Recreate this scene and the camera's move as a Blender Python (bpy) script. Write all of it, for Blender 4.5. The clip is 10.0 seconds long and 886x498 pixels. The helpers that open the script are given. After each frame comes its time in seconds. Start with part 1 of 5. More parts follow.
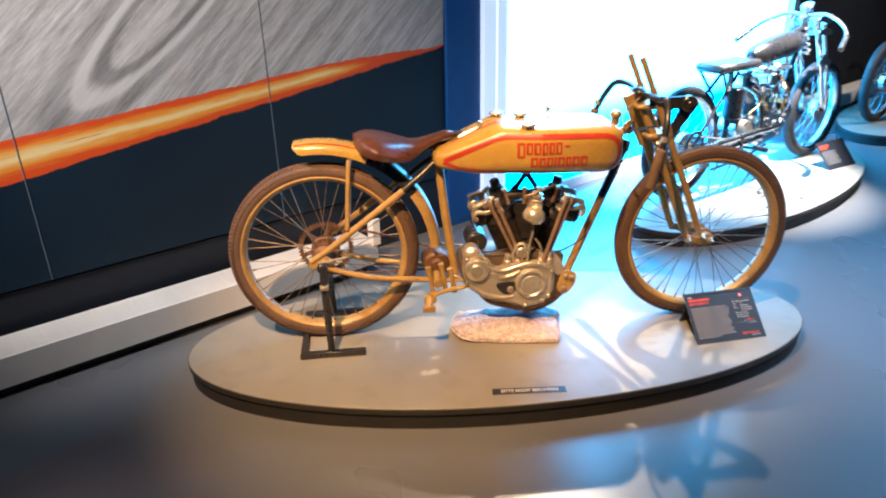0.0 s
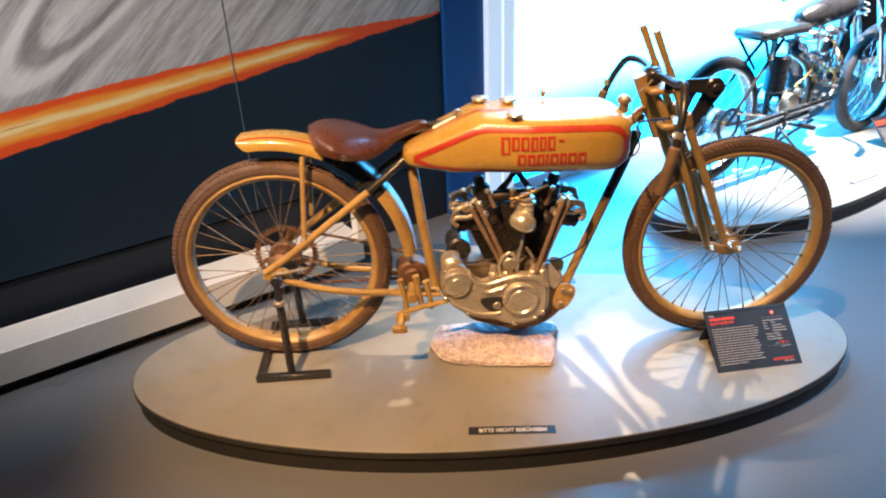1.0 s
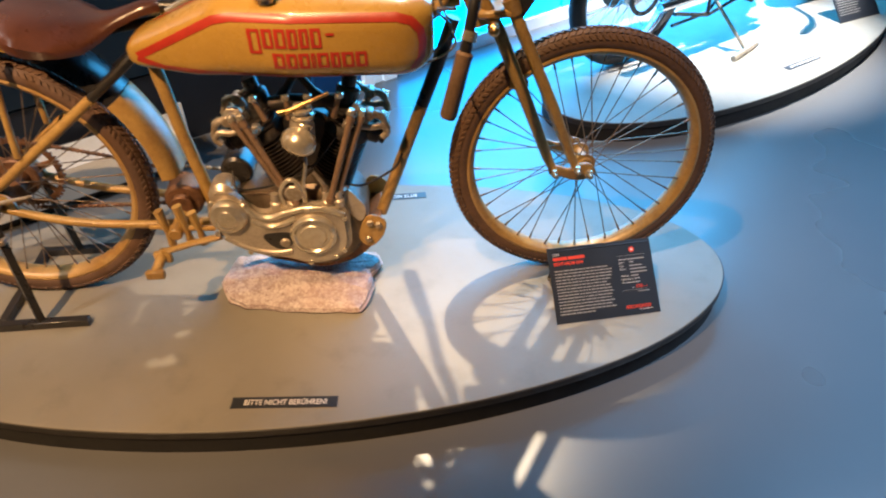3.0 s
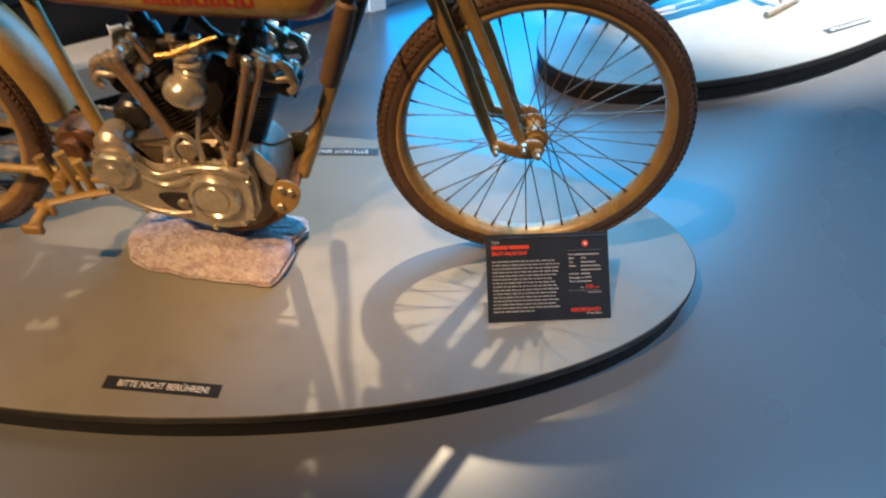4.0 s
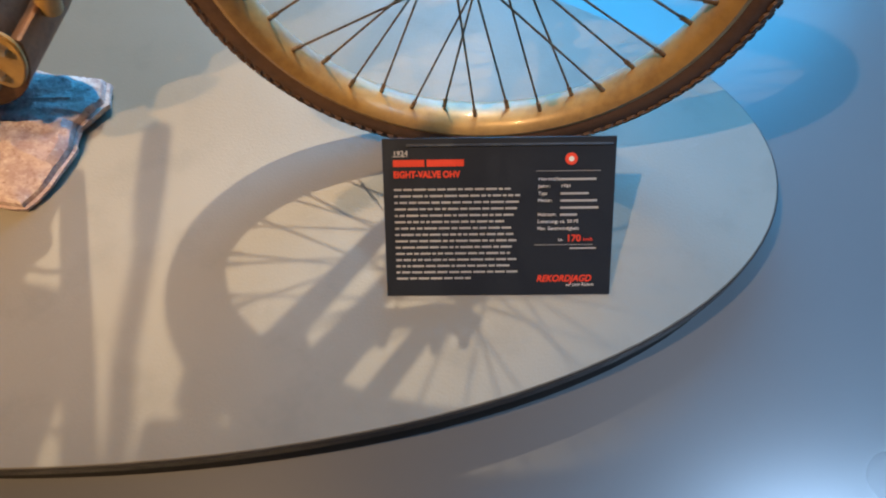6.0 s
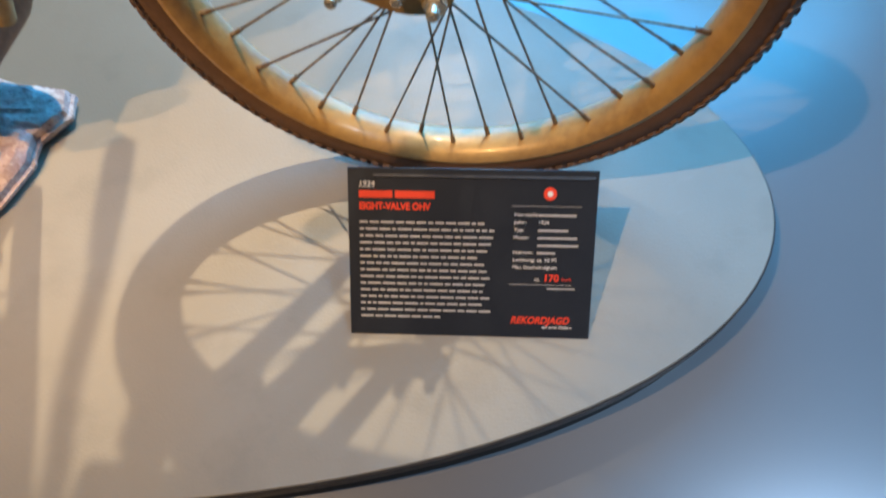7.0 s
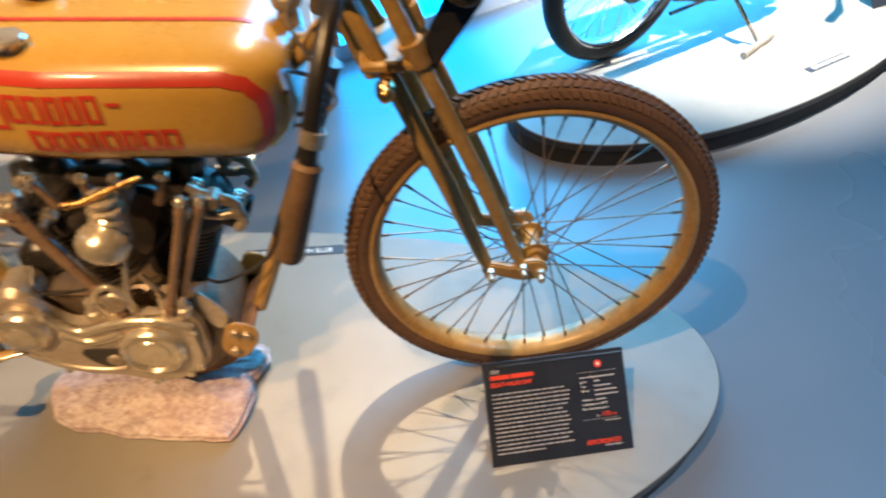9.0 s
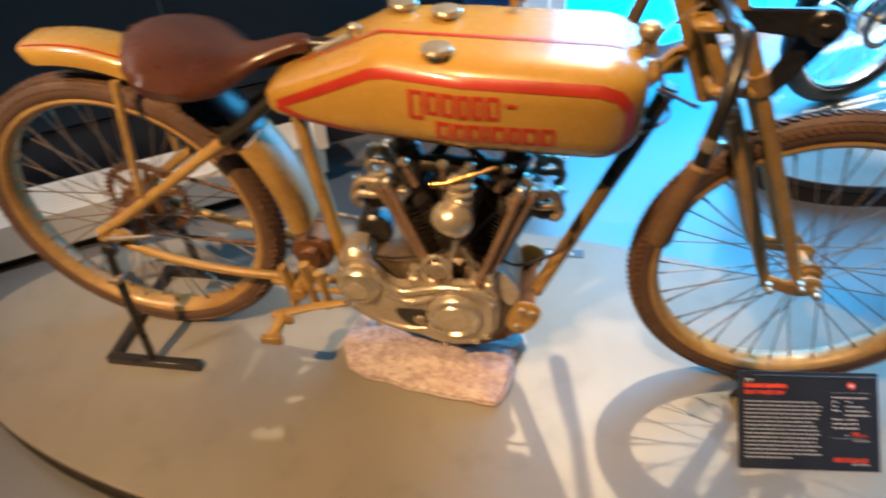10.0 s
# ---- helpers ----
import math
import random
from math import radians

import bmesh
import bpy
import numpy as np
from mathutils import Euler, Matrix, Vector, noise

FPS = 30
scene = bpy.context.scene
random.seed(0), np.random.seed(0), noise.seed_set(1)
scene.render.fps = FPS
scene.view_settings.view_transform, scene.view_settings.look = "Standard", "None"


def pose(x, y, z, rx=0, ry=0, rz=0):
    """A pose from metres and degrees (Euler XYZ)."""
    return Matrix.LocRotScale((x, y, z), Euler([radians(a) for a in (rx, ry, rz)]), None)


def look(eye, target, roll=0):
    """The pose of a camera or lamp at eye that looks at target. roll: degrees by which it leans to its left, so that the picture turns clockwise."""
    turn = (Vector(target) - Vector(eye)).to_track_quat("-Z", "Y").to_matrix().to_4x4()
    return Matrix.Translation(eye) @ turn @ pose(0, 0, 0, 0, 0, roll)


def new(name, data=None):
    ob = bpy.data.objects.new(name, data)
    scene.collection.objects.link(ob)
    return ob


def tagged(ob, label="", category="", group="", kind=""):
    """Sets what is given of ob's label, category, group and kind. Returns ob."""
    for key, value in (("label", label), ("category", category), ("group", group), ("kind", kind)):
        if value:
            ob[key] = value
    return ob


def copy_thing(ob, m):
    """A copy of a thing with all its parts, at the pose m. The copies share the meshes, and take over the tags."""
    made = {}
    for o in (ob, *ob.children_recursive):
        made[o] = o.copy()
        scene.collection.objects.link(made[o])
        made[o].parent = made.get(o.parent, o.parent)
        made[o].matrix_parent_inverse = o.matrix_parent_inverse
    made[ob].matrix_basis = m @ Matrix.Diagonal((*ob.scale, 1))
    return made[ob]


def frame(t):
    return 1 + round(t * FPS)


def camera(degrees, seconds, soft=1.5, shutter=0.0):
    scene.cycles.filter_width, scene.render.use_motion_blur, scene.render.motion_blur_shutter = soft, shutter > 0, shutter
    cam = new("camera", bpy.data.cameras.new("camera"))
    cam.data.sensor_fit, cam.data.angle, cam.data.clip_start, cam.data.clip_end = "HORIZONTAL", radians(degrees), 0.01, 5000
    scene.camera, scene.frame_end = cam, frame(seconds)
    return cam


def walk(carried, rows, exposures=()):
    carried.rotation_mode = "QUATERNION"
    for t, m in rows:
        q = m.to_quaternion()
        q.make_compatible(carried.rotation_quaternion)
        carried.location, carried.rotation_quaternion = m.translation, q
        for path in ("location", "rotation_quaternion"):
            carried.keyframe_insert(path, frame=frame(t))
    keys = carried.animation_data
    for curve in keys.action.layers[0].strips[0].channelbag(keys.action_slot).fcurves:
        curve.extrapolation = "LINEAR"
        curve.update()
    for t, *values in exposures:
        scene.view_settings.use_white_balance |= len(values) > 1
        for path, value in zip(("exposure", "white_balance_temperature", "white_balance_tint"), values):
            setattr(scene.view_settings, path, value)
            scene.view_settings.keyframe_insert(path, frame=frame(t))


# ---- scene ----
cam = camera(66.1, 10.0, 2.0, 0.5)
PATH = [
    (0, (-0.635, -2.461, 1.531), (-0.436, -0.639, 0.731), -1.3),
    (0.5, (-0.531, -2.232, 1.539), (-0.409, -0.424, 0.694), -1.7),
    (1, (-0.381, -2.07, 1.519), (-0.3, -0.286, 0.619), -2.5),
    (1.5, (-0.17, -1.976, 1.501), (-0.187, -0.212, 0.559), -2.8),
    (2, (-0.031, -1.858, 1.493), (0.048, -0.14, 0.472), -2.4),
    (2.5, (0.101, -1.71, 1.467), (0.209, -0.07, 0.327), -0.7),
    (2.7, (0.136, -1.664, 1.451), (0.258, -0.069, 0.25), -1.7),
    (3.8, (0.447, -1.395, 1.394), (0.452, 0.081, 0.045), 0.7),
    (4, (0.497, -1.335, 1.369), (0.481, 0.087, -0.037), 0.6),
    (4.5, (0.617, -1.142, 1.275), (0.558, 0.207, -0.2), 0.3),
    (5, (0.669, -0.912, 1.201), (0.615, 0.268, -0.412), 0.0),
    (5.5, (0.696, -0.78, 1.059), (0.62, 0.291, -0.628), -0.1),
    (5.7, (0.705, -0.738, 0.997), (0.61, 0.263, -0.731), -1.4),
    (6.8, (0.759, -0.605, 0.878), (0.617, 0.333, -0.882), -2.9),
    (7, (0.763, -0.611, 0.899), (0.62, 0.356, -0.845), -2.3),
    (7.2, (0.760, -0.640, 0.949), (0.626, 0.393, -0.755), -1.6),
    (7.5, (0.742, -0.684, 1.065), (0.647, 0.439, -0.587), -0.9),
    (8, (0.674, -0.794, 1.199), (0.721, 0.426, -0.386), 1.1),
    (8.5, (0.629, -0.858, 1.28), (0.736, 0.453, -0.227), 1.3),
    (9, (0.444, -0.984, 1.372), (0.551, 0.461, -0.007), -0.1),
    (9.5, (0.294, -1.105, 1.427), (0.253, 0.367, 0.074), -0.7),
    (10, (0.107, -1.172, 1.459), (-0.136, 0.31, 0.138), -2.5),
]
walk(cam, [(t, look(eye, target, roll)) for t, eye, target, roll in PATH], [(0.0, 0.5, 6250, 14.0), (0.5, 0.45, 6350, 14.0), (1.5, 0.25, 6400, 14.0), (2.5, 0.12, 6400, 13.0), (4.0, -0.44, 6300, 10.0), (4.5, -0.52, 6250, 9.5), (5.0, -0.5, 6200, 9.0), (5.5, -0.46, 6200, 9.0), (7.0, -0.2, 6350, 9.0), (7.5, -0.14, 6425, 9.5), (8.0, -0.06, 6500, 10.0), (8.5, 0.0, 6500, 10.0), (9.0, -0.04, 6500, 10.0), (9.5, -0.05, 6500, 10.0), (10.0, -0.12, 6500, 10.0)])

# ---- world, lights, exposure ----
world = bpy.data.worlds.new("world")
scene.world = world
world.use_nodes = True
world.node_tree.nodes["Background"].inputs[0].default_value = (0.25, 0.4, 0.6, 1)
world.node_tree.nodes["Background"].inputs[1].default_value = 0.02


def spot(name, eye, target, watts, colour, angle, blend=0.5, radius=0.04):
    lamp = bpy.data.lights.new(name, "SPOT")
    lamp.energy, lamp.color = watts, colour
    lamp.spot_size, lamp.spot_blend, lamp.shadow_soft_size = radians(angle), blend, radius
    ob = new(name, lamp)
    ob.matrix_world = look(eye, target)
    return ob


spot("spot_lamp_back", (0.60, 1.60, 3.1), (0.12, -0.08, 0.1), 640, (1.0, 0.79, 0.53), 32, 1.0, 0.024)
spot("spot_lamp_front", (-0.45, -1.1, 3.15), (0.58, 0.03, 0.40), 440, (1.0, 0.60, 0.27), 36, 0.9, 0.022)
spot("spot_lamp_hall", (-1.25, -2.0, 3.1), (-0.52, -0.18, 0.22), 760, (1.0, 0.60, 0.28), 36, 0.9, 0.022)
spot("spot_lamp_machine", (2.35, 1.35, 3.2), (1.85, 1.72, 0.2), 2500, (1.0, 0.97, 0.93), 36, 0.7, 0.03)
spot("spot_lamp_mural", (-2.4, -1.2, 3.3), (-1.7, 0.55, 1.30), 510, (0.97, 0.92, 0.88), 57, 0.9, 0.06)
# added blue fill, stands for the screen's diffuse light on the right floor
spot("fill_lamp_floor", (2.75, -0.5, 3.4), (2.10, -0.50, 0.0), 880, (0.46, 0.69, 1.0), 62, 1.0, 0.45)
spot("spot_lamp_far", (4.3, 1.6, 3.2), (4.6, 3.2, 0.3), 260, (1.0, 0.82, 0.6), 60, 0.5)

# ---- materials ----


class Nodes:
    """A few shortcuts to write a node material as sums."""

    def __init__(self, name):
        self.mat = bpy.data.materials.new(name)
        self.mat.use_nodes = True
        self.tree = self.mat.node_tree
        self.bsdf = self.tree.nodes["Principled BSDF"]
        self.coord = self.tree.nodes.new("ShaderNodeTexCoord")

    def put(self, socket, value):
        if hasattr(value, "links"):
            self.tree.links.new(value, socket)
        elif isinstance(value, (tuple, list)):
            socket.default_value = (*value, 1)[: len(socket.default_value)]
        else:
            socket.default_value = value

    def set(self, **values):
        for key, value in values.items():
            self.put(self.bsdf.inputs[key.replace("_", " ")], value)

    def math(self, op, a, b=0.0, c=0.0):
        n = self.tree.nodes.new("ShaderNodeMath")
        n.operation = op
        for socket, value in zip(n.inputs, (a, b, c)):
            self.put(socket, value)
        return n.outputs[0]

    def noise(self, scale, detail=4.0, rough=0.55, vector=None, stretch=None):
        n = self.tree.nodes.new("ShaderNodeTexNoise")
        n.inputs["Scale"].default_value, n.inputs["Detail"].default_value = scale, detail
        n.inputs["Roughness"].default_value = rough
        v = vector or self.coord.outputs["Object"]
        if stretch:
            m = self.tree.nodes.new("ShaderNodeMapping")
            m.vector_type = "TEXTURE"
            self.put(m.inputs[0], v)
            m.inputs["Rotation"].default_value = [radians(a) for a in stretch[1]]
            m.inputs["Scale"].default_value = [1 / a for a in stretch[0]]
            v = m.outputs[0]
        self.put(n.inputs["Vector"], v)
        return n.outputs["Fac"]

    def ramp(self, fac, lo, hi, a=0.0, b=1.0):
        n = self.tree.nodes.new("ShaderNodeMapRange")
        n.interpolation_type = "SMOOTHSTEP"
        for socket, value in zip(n.inputs, (fac, lo, hi, a, b)):
            self.put(socket, value)
        return n.outputs[0]

    def mix(self, fac, a, b):
        n = self.tree.nodes.new("ShaderNodeMix")
        n.data_type = "RGBA"
        self.put(n.inputs[0], fac)
        self.put(n.inputs[6], a)
        self.put(n.inputs[7], b)
        return n.outputs[2]

    def bump(self, height, strength=0.2, distance=0.002):
        n = self.tree.nodes.new("ShaderNodeBump")
        n.inputs["Strength"].default_value, n.inputs["Distance"].default_value = strength, distance
        self.put(n.inputs["Height"], height)
        self.put(self.bsdf.inputs["Normal"], n.outputs[0])


def surface(name, colour, dark, rough=0.5, metal=0.0, grain=60.0, blotch=6.0, relief=0.1, spread=0.12, coat=0.0, depth=0.001):
    """A worn surface: a colour that shifts towards a dirtier one in blotches, fine grain, uneven gloss."""
    n = Nodes(name)
    large, fine = n.noise(blotch, 5.0, 0.6), n.noise(grain, 3.0, 0.6)
    mask = n.ramp(n.math("ADD", n.math("MULTIPLY", large, 0.65), n.math("MULTIPLY", fine, 0.35)), 0.36, 0.68)
    n.set(Base_Color=n.mix(mask, colour, dark), Metallic=metal)
    n.set(Roughness=n.math("ADD", n.math("MULTIPLY", n.noise(blotch * 3, 4.0), spread * 2), rough - spread))
    if coat:
        n.set(Coat_Weight=coat, Coat_Roughness=0.08)
    if relief:
        n.bump(n.math("ADD", fine, n.math("MULTIPLY", large, 0.6)), relief, depth)
    return n.mat


def plain(name, colour, rough=0.5, metal=0.0):
    n = Nodes(name)
    n.set(Base_Color=colour, Roughness=n.math("ADD", n.math("MULTIPLY", n.noise(20), 0.2), rough - 0.1), Metallic=metal)
    return n.mat


PAINT = surface("olive_paint", (0.43, 0.255, 0.052), (0.36, 0.205, 0.042), 0.28, 0, 160, 5, 0.03, 0.08, 0.5)
FRAME = surface("frame_paint", (0.40, 0.25, 0.075), (0.27, 0.155, 0.05), 0.42, 0, 90, 9, 0.12, 0.12, 0.15)
RIM = surface("rim_paint", (0.44, 0.27, 0.09), (0.28, 0.16, 0.06), 0.40, 0.1, 80, 9, 0.12, 0.12, 0.1)
RED = surface("red_paint", (0.42, 0.035, 0.02), (0.33, 0.03, 0.02), 0.32, 0, 120, 12, 0.03, 0.08, 0.3)
TYRE = surface("tyre_rubber", (0.125, 0.066, 0.038), (0.078, 0.043, 0.026), 0.72, 0, 120, 10, 0.35, 0.10, 0, 0.002)
EDGE = surface("dark_edge_band", (0.030, 0.026, 0.023), (0.020, 0.018, 0.017), 0.6, 0, 120, 8, 0.1)
BLACK_TYRE = surface("black_rubber", (0.035, 0.035, 0.037), (0.02, 0.02, 0.022), 0.65, 0, 120, 10, 0.3, 0.1)
STEEL = surface("worn_steel", (0.46, 0.41, 0.34), (0.24, 0.18, 0.12), 0.42, 0.55, 120, 14, 0.12)
SPOKE = surface("spoke_steel", (0.30, 0.23, 0.16), (0.14, 0.09, 0.06), 0.42, 0.6, 90, 18, 0.05)
NICKEL = surface("polished_nickel", (0.68, 0.62, 0.51), (0.50, 0.44, 0.34), 0.24, 0.72, 90, 10, 0.05, 0.10)
CASE = surface("cast_aluminium", (0.56, 0.50, 0.41), (0.40, 0.34, 0.27), 0.36, 0.60, 140, 12, 0.18, 0.12)
DULL = surface("dull_bronzed_steel", (0.29, 0.19, 0.125), (0.18, 0.115, 0.075), 0.40, 0.35, 120, 14, 0.12)
CRANK = surface("stained_crankcase", (0.20, 0.155, 0.11), (0.11, 0.08, 0.055), 0.42, 0.5, 120, 10, 0.2)
SEAM = plain("seam_grey", (0.16, 0.20, 0.24), 0.6)
BRASS = surface("brass", (0.72, 0.48, 0.20), (0.45, 0.28, 0.10), 0.28, 1.0, 90, 12, 0.05)
IRON = surface("black_iron", (0.030, 0.028, 0.027), (0.055, 0.042, 0.034), 0.48, 0.5, 120, 16, 0.2)
BLACK = surface("black_enamel", (0.016, 0.016, 0.018), (0.03, 0.027, 0.025), 0.30, 0, 90, 10, 0.05)
MATT_BLACK = surface("matt_black_board", (0.008, 0.008, 0.009), (0.014, 0.013, 0.012), 0.85, 0, 90, 6, 0.1)
RUST = surface("rusty_steel", (0.20, 0.10, 0.05), (0.10, 0.05, 0.03), 0.6, 0.5, 150, 20, 0.3)
LEATHER = surface("brown_leather", (0.105, 0.038, 0.022), (0.055, 0.021, 0.014), 0.30, 0, 220, 7, 0.22, 0.10, 0.4)
GRIP = surface("grip_rubber", (0.21, 0.125, 0.07), (0.13, 0.08, 0.045), 0.62, 0, 150, 14, 0.2)
SILVER = surface("silver_metal", (0.78, 0.78, 0.78), (0.50, 0.50, 0.52), 0.22, 1.0, 90, 9, 0.05)
WHITE = surface("white_metal_paint", (0.76, 0.73, 0.67), (0.66, 0.63, 0.58), 0.42, 0, 160, 3, 0.04)
CARD = surface("dark_card", (0.016, 0.020, 0.028), (0.020, 0.024, 0.032), 0.42, 0, 200, 8, 0.04, 0.06)
PRINT_RED = plain("red_print", (0.75, 0.06, 0.025), 0.5)
PRINT_WHITE = plain("white_print", (0.72, 0.70, 0.66), 0.5)
PRINT_GREY = plain("grey_print", (0.40, 0.39, 0.375), 0.5)
DARK_WALL = surface("dark_wall_paint", (0.008, 0.011, 0.019), (0.012, 0.015, 0.023), 0.6, 0, 200, 2, 0.05)
BLUE_WALL = surface("blue_wall_paint", (0.006, 0.090, 0.320), (0.005, 0.075, 0.270), 0.5, 0, 200, 2, 0.04)
CEILING = surface("black_ceiling", (0.015, 0.015, 0.017), (0.01, 0.01, 0.012), 0.8, 0, 60, 2, 0.1)
GREY_FRAME = surface("grey_metal_frame", (0.74, 0.77, 0.80), (0.66, 0.69, 0.73), 0.38, 0.2, 150, 3, 0.03)


def make_floor():
    n = Nodes("sealed_concrete")
    big, mid, fine = n.noise(0.55, 4.0, 0.55), n.noise(4.5, 3.0, 0.5), n.noise(90.0, 3.0)
    cloud = n.noise(1.7, 4.0, 0.55)
    tone = n.mix(big, (0.088, 0.092, 0.100), (0.165, 0.167, 0.170))
    tone = n.mix(n.math("MULTIPLY", mid, 0.35), tone, (0.085, 0.089, 0.096))
    tone = n.mix(n.math("MULTIPLY", cloud, 0.30), tone, (0.19, 0.19, 0.186))
    n.set(Base_Color=tone, Roughness=n.math("MULTIPLY_ADD", big, 0.06, 0.25))
    n.set(Specular_IOR_Level=1.0)
    n.bump(fine, 0.02, 0.001)
    return n.mat


def make_platform():
    n = Nodes("platform_lacquer")
    big, mid, fine = n.noise(1.6, 5.0), n.noise(9.0, 5.0, 0.6), n.noise(260.0, 2.0, 0.6)
    tone = n.mix(n.ramp(big, 0.35, 0.65), (0.215, 0.198, 0.163), (0.252, 0.233, 0.195))
    tone = n.mix(n.math("MULTIPLY", n.ramp(mid, 0.50, 0.72), 0.35), tone, (0.165, 0.152, 0.128))
    scuff = n.ramp(n.noise(26.0, 6.0, 0.75, None, ((0.5, 1.6, 1), (0, 0, 35))), 0.60, 0.74)
    tone = n.mix(n.math("MULTIPLY", scuff, 0.30), tone, (0.30, 0.285, 0.25))
    n.set(Base_Color=tone, Roughness=n.math("ADD", n.math("MULTIPLY", mid, 0.20), n.math("MULTIPLY_ADD", fine, 0.14, 0.33)), Specular_IOR_Level=0.5)
    n.bump(n.math("ADD", fine, n.math("MULTIPLY", mid, 0.5)), 0.30, 0.0012)
    return n.mat


def make_rock():
    n = Nodes("pink_granite")
    a, b, c = n.noise(40.0, 6.0, 0.75), n.noise(130.0, 4.0, 0.7), n.noise(9.0, 4.0)
    tone = n.mix(n.ramp(a, 0.40, 0.60), (0.36, 0.275, 0.265), (0.58, 0.51, 0.50))
    tone = n.mix(n.ramp(b, 0.55, 0.66), tone, (0.68, 0.64, 0.62))
    tone = n.mix(n.ramp(b, 0.42, 0.34), tone, (0.22, 0.14, 0.13))
    tone = n.mix(n.math("MULTIPLY", n.ramp(c, 0.45, 0.7), 0.4), tone, (0.44, 0.30, 0.27))
    n.set(Base_Color=tone, Roughness=0.55)
    n.bump(n.math("ADD", a, n.math("MULTIPLY", b, 0.5)), 0.6, 0.006)
    return n.mat


def make_mural():
    """The printed wall: a grey photograph of a speeding wheel over a teal field, parted by an orange brush stroke."""
    n = Nodes("mural_print")
    xyz = n.tree.nodes.new("ShaderNodeSeparateXYZ")
    n.put(xyz.inputs[0], n.coord.outputs["Object"])
    u, z = xyz.outputs[0], xyz.outputs[2]
    ragged = n.math("SUBTRACT", n.noise(9.0, 6.0, 0.7, None, ((0.6, 1, 3.2), (0, -7, 0))), 0.5)
    low = n.math("ADD", n.math("MULTIPLY", u, 0.142), n.math("ADD", n.math("MULTIPLY", ragged, 0.045), 1.061))
    top = n.math("ADD", n.math("MULTIPLY", u, 0.090), n.math("ADD", n.math("MULTIPLY", ragged, 0.035), 1.112))
    thin = n.ramp(u, -0.75, 0.05, 0.0, 0.042)
    top = n.math("SUBTRACT", top, thin)
    share = n.math("DIVIDE", n.math("SUBTRACT", z, low), n.math("SUBTRACT", top, low))
    streak = n.noise(5.0, 5.0, 0.6, None, ((0.5, 1, 9.0), (0, -7, 0)))
    core = n.math("SUBTRACT", 1.0, n.math("MULTIPLY", n.math("ABSOLUTE", n.math("SUBTRACT", share, 0.52)), 2.6))
    core = n.math("ADD", core, n.math("MULTIPLY", n.math("SUBTRACT", streak, 0.5), 0.9))
    core = n.math("MULTIPLY", core, n.ramp(u, -0.42, -0.75))
    stroke = n.mix(n.ramp(core, 0.0, 0.55), (0.78, 0.085, 0.012), (0.88, 0.34, 0.035))
    stroke = n.mix(n.ramp(core, 0.45, 1.0), stroke, (0.92, 0.68, 0.30))
    stroke = n.mix(n.ramp(streak, 0.60, 0.78), stroke, (0.55, 0.03, 0.008))
    # the photograph: gravel streaks, a worn wheel and its shade
    grain = n.noise(34.0, 6.0, 0.75, None, ((0.22, 1, 2.4), (0, -40, 0)))
    lines = n.noise(5.0, 7.0, 0.7, None, ((0.22, 1, 4.0), (0, -44, 0)))
    tone = n.mix(n.ramp(n.math("ADD", n.math("MULTIPLY", grain, 0.45), n.math("MULTIPLY", lines, 0.55)), 0.36, 0.66), (0.27, 0.255, 0.24), (0.66, 0.635, 0.61))
    du, dz = n.math("ADD", u, 1.42), n.math("SUBTRACT", z, 1.37)
    along = n.math("ADD", n.math("MULTIPLY", du, 0.77), n.math("MULTIPLY", dz, 0.64))
    cross = n.math("SUBTRACT", n.math("MULTIPLY", dz, 0.77), n.math("MULTIPLY", du, 0.64))
    ring = n.math("SQRT", n.math("ADD", n.math("POWER", n.math("DIVIDE", along, 0.53), 2.0), n.math("POWER", n.math("DIVIDE", cross, 0.115), 2.0)))
    near = n.math("ABSOLUTE", n.math("SUBTRACT", ring, 1.0))
    tone = n.mix(n.math("MULTIPLY", n.ramp(n.math("ABSOLUTE", n.math("SUBTRACT", ring, 1.32)), 0.30, 0.05), 0.40), tone, (0.055, 0.052, 0.05))
    tone = n.mix(n.math("MULTIPLY", n.ramp(near, 0.13, 0.05), 0.7), tone, (0.68, 0.66, 0.63))
    tone = n.mix(n.math("MULTIPLY", n.ramp(n.math("ABSOLUTE", n.math("SUBTRACT", ring, 0.76)), 0.14, 0.04), 0.55), tone, (0.09, 0.085, 0.08))
    field = n.mix(n.ramp(n.noise(1.4, 3.0), 0.35, 0.65), (0.0016, 0.0135, 0.028), (0.0024, 0.0175, 0.035))
    paint = n.mix(n.ramp(share, 0.985, 1.015), stroke, tone)
    paint = n.mix(n.ramp(n.math("SUBTRACT", z, low), 0.002, -0.002), paint, field)
    n.set(Base_Color=paint, Roughness=0.5)
    n.bump(n.noise(300.0, 2.0), 0.04, 0.001)
    return n.mat


def make_screen():
    n = Nodes("lit_screen")
    xyz = n.tree.nodes.new("ShaderNodeSeparateXYZ")
    place = n.tree.nodes.new("ShaderNodeNewGeometry")
    n.put(xyz.inputs[0], place.outputs["Position"])
    glow = n.mix(n.ramp(xyz.outputs[2], 0.38, 0.66), (0.0, 0.31, 0.82), (0.064, 0.49, 1.0))
    n.set(Base_Color=(0.02, 0.03, 0.04), Roughness=0.3, Emission_Color=glow, Emission_Strength=14.5)
    return n.mat


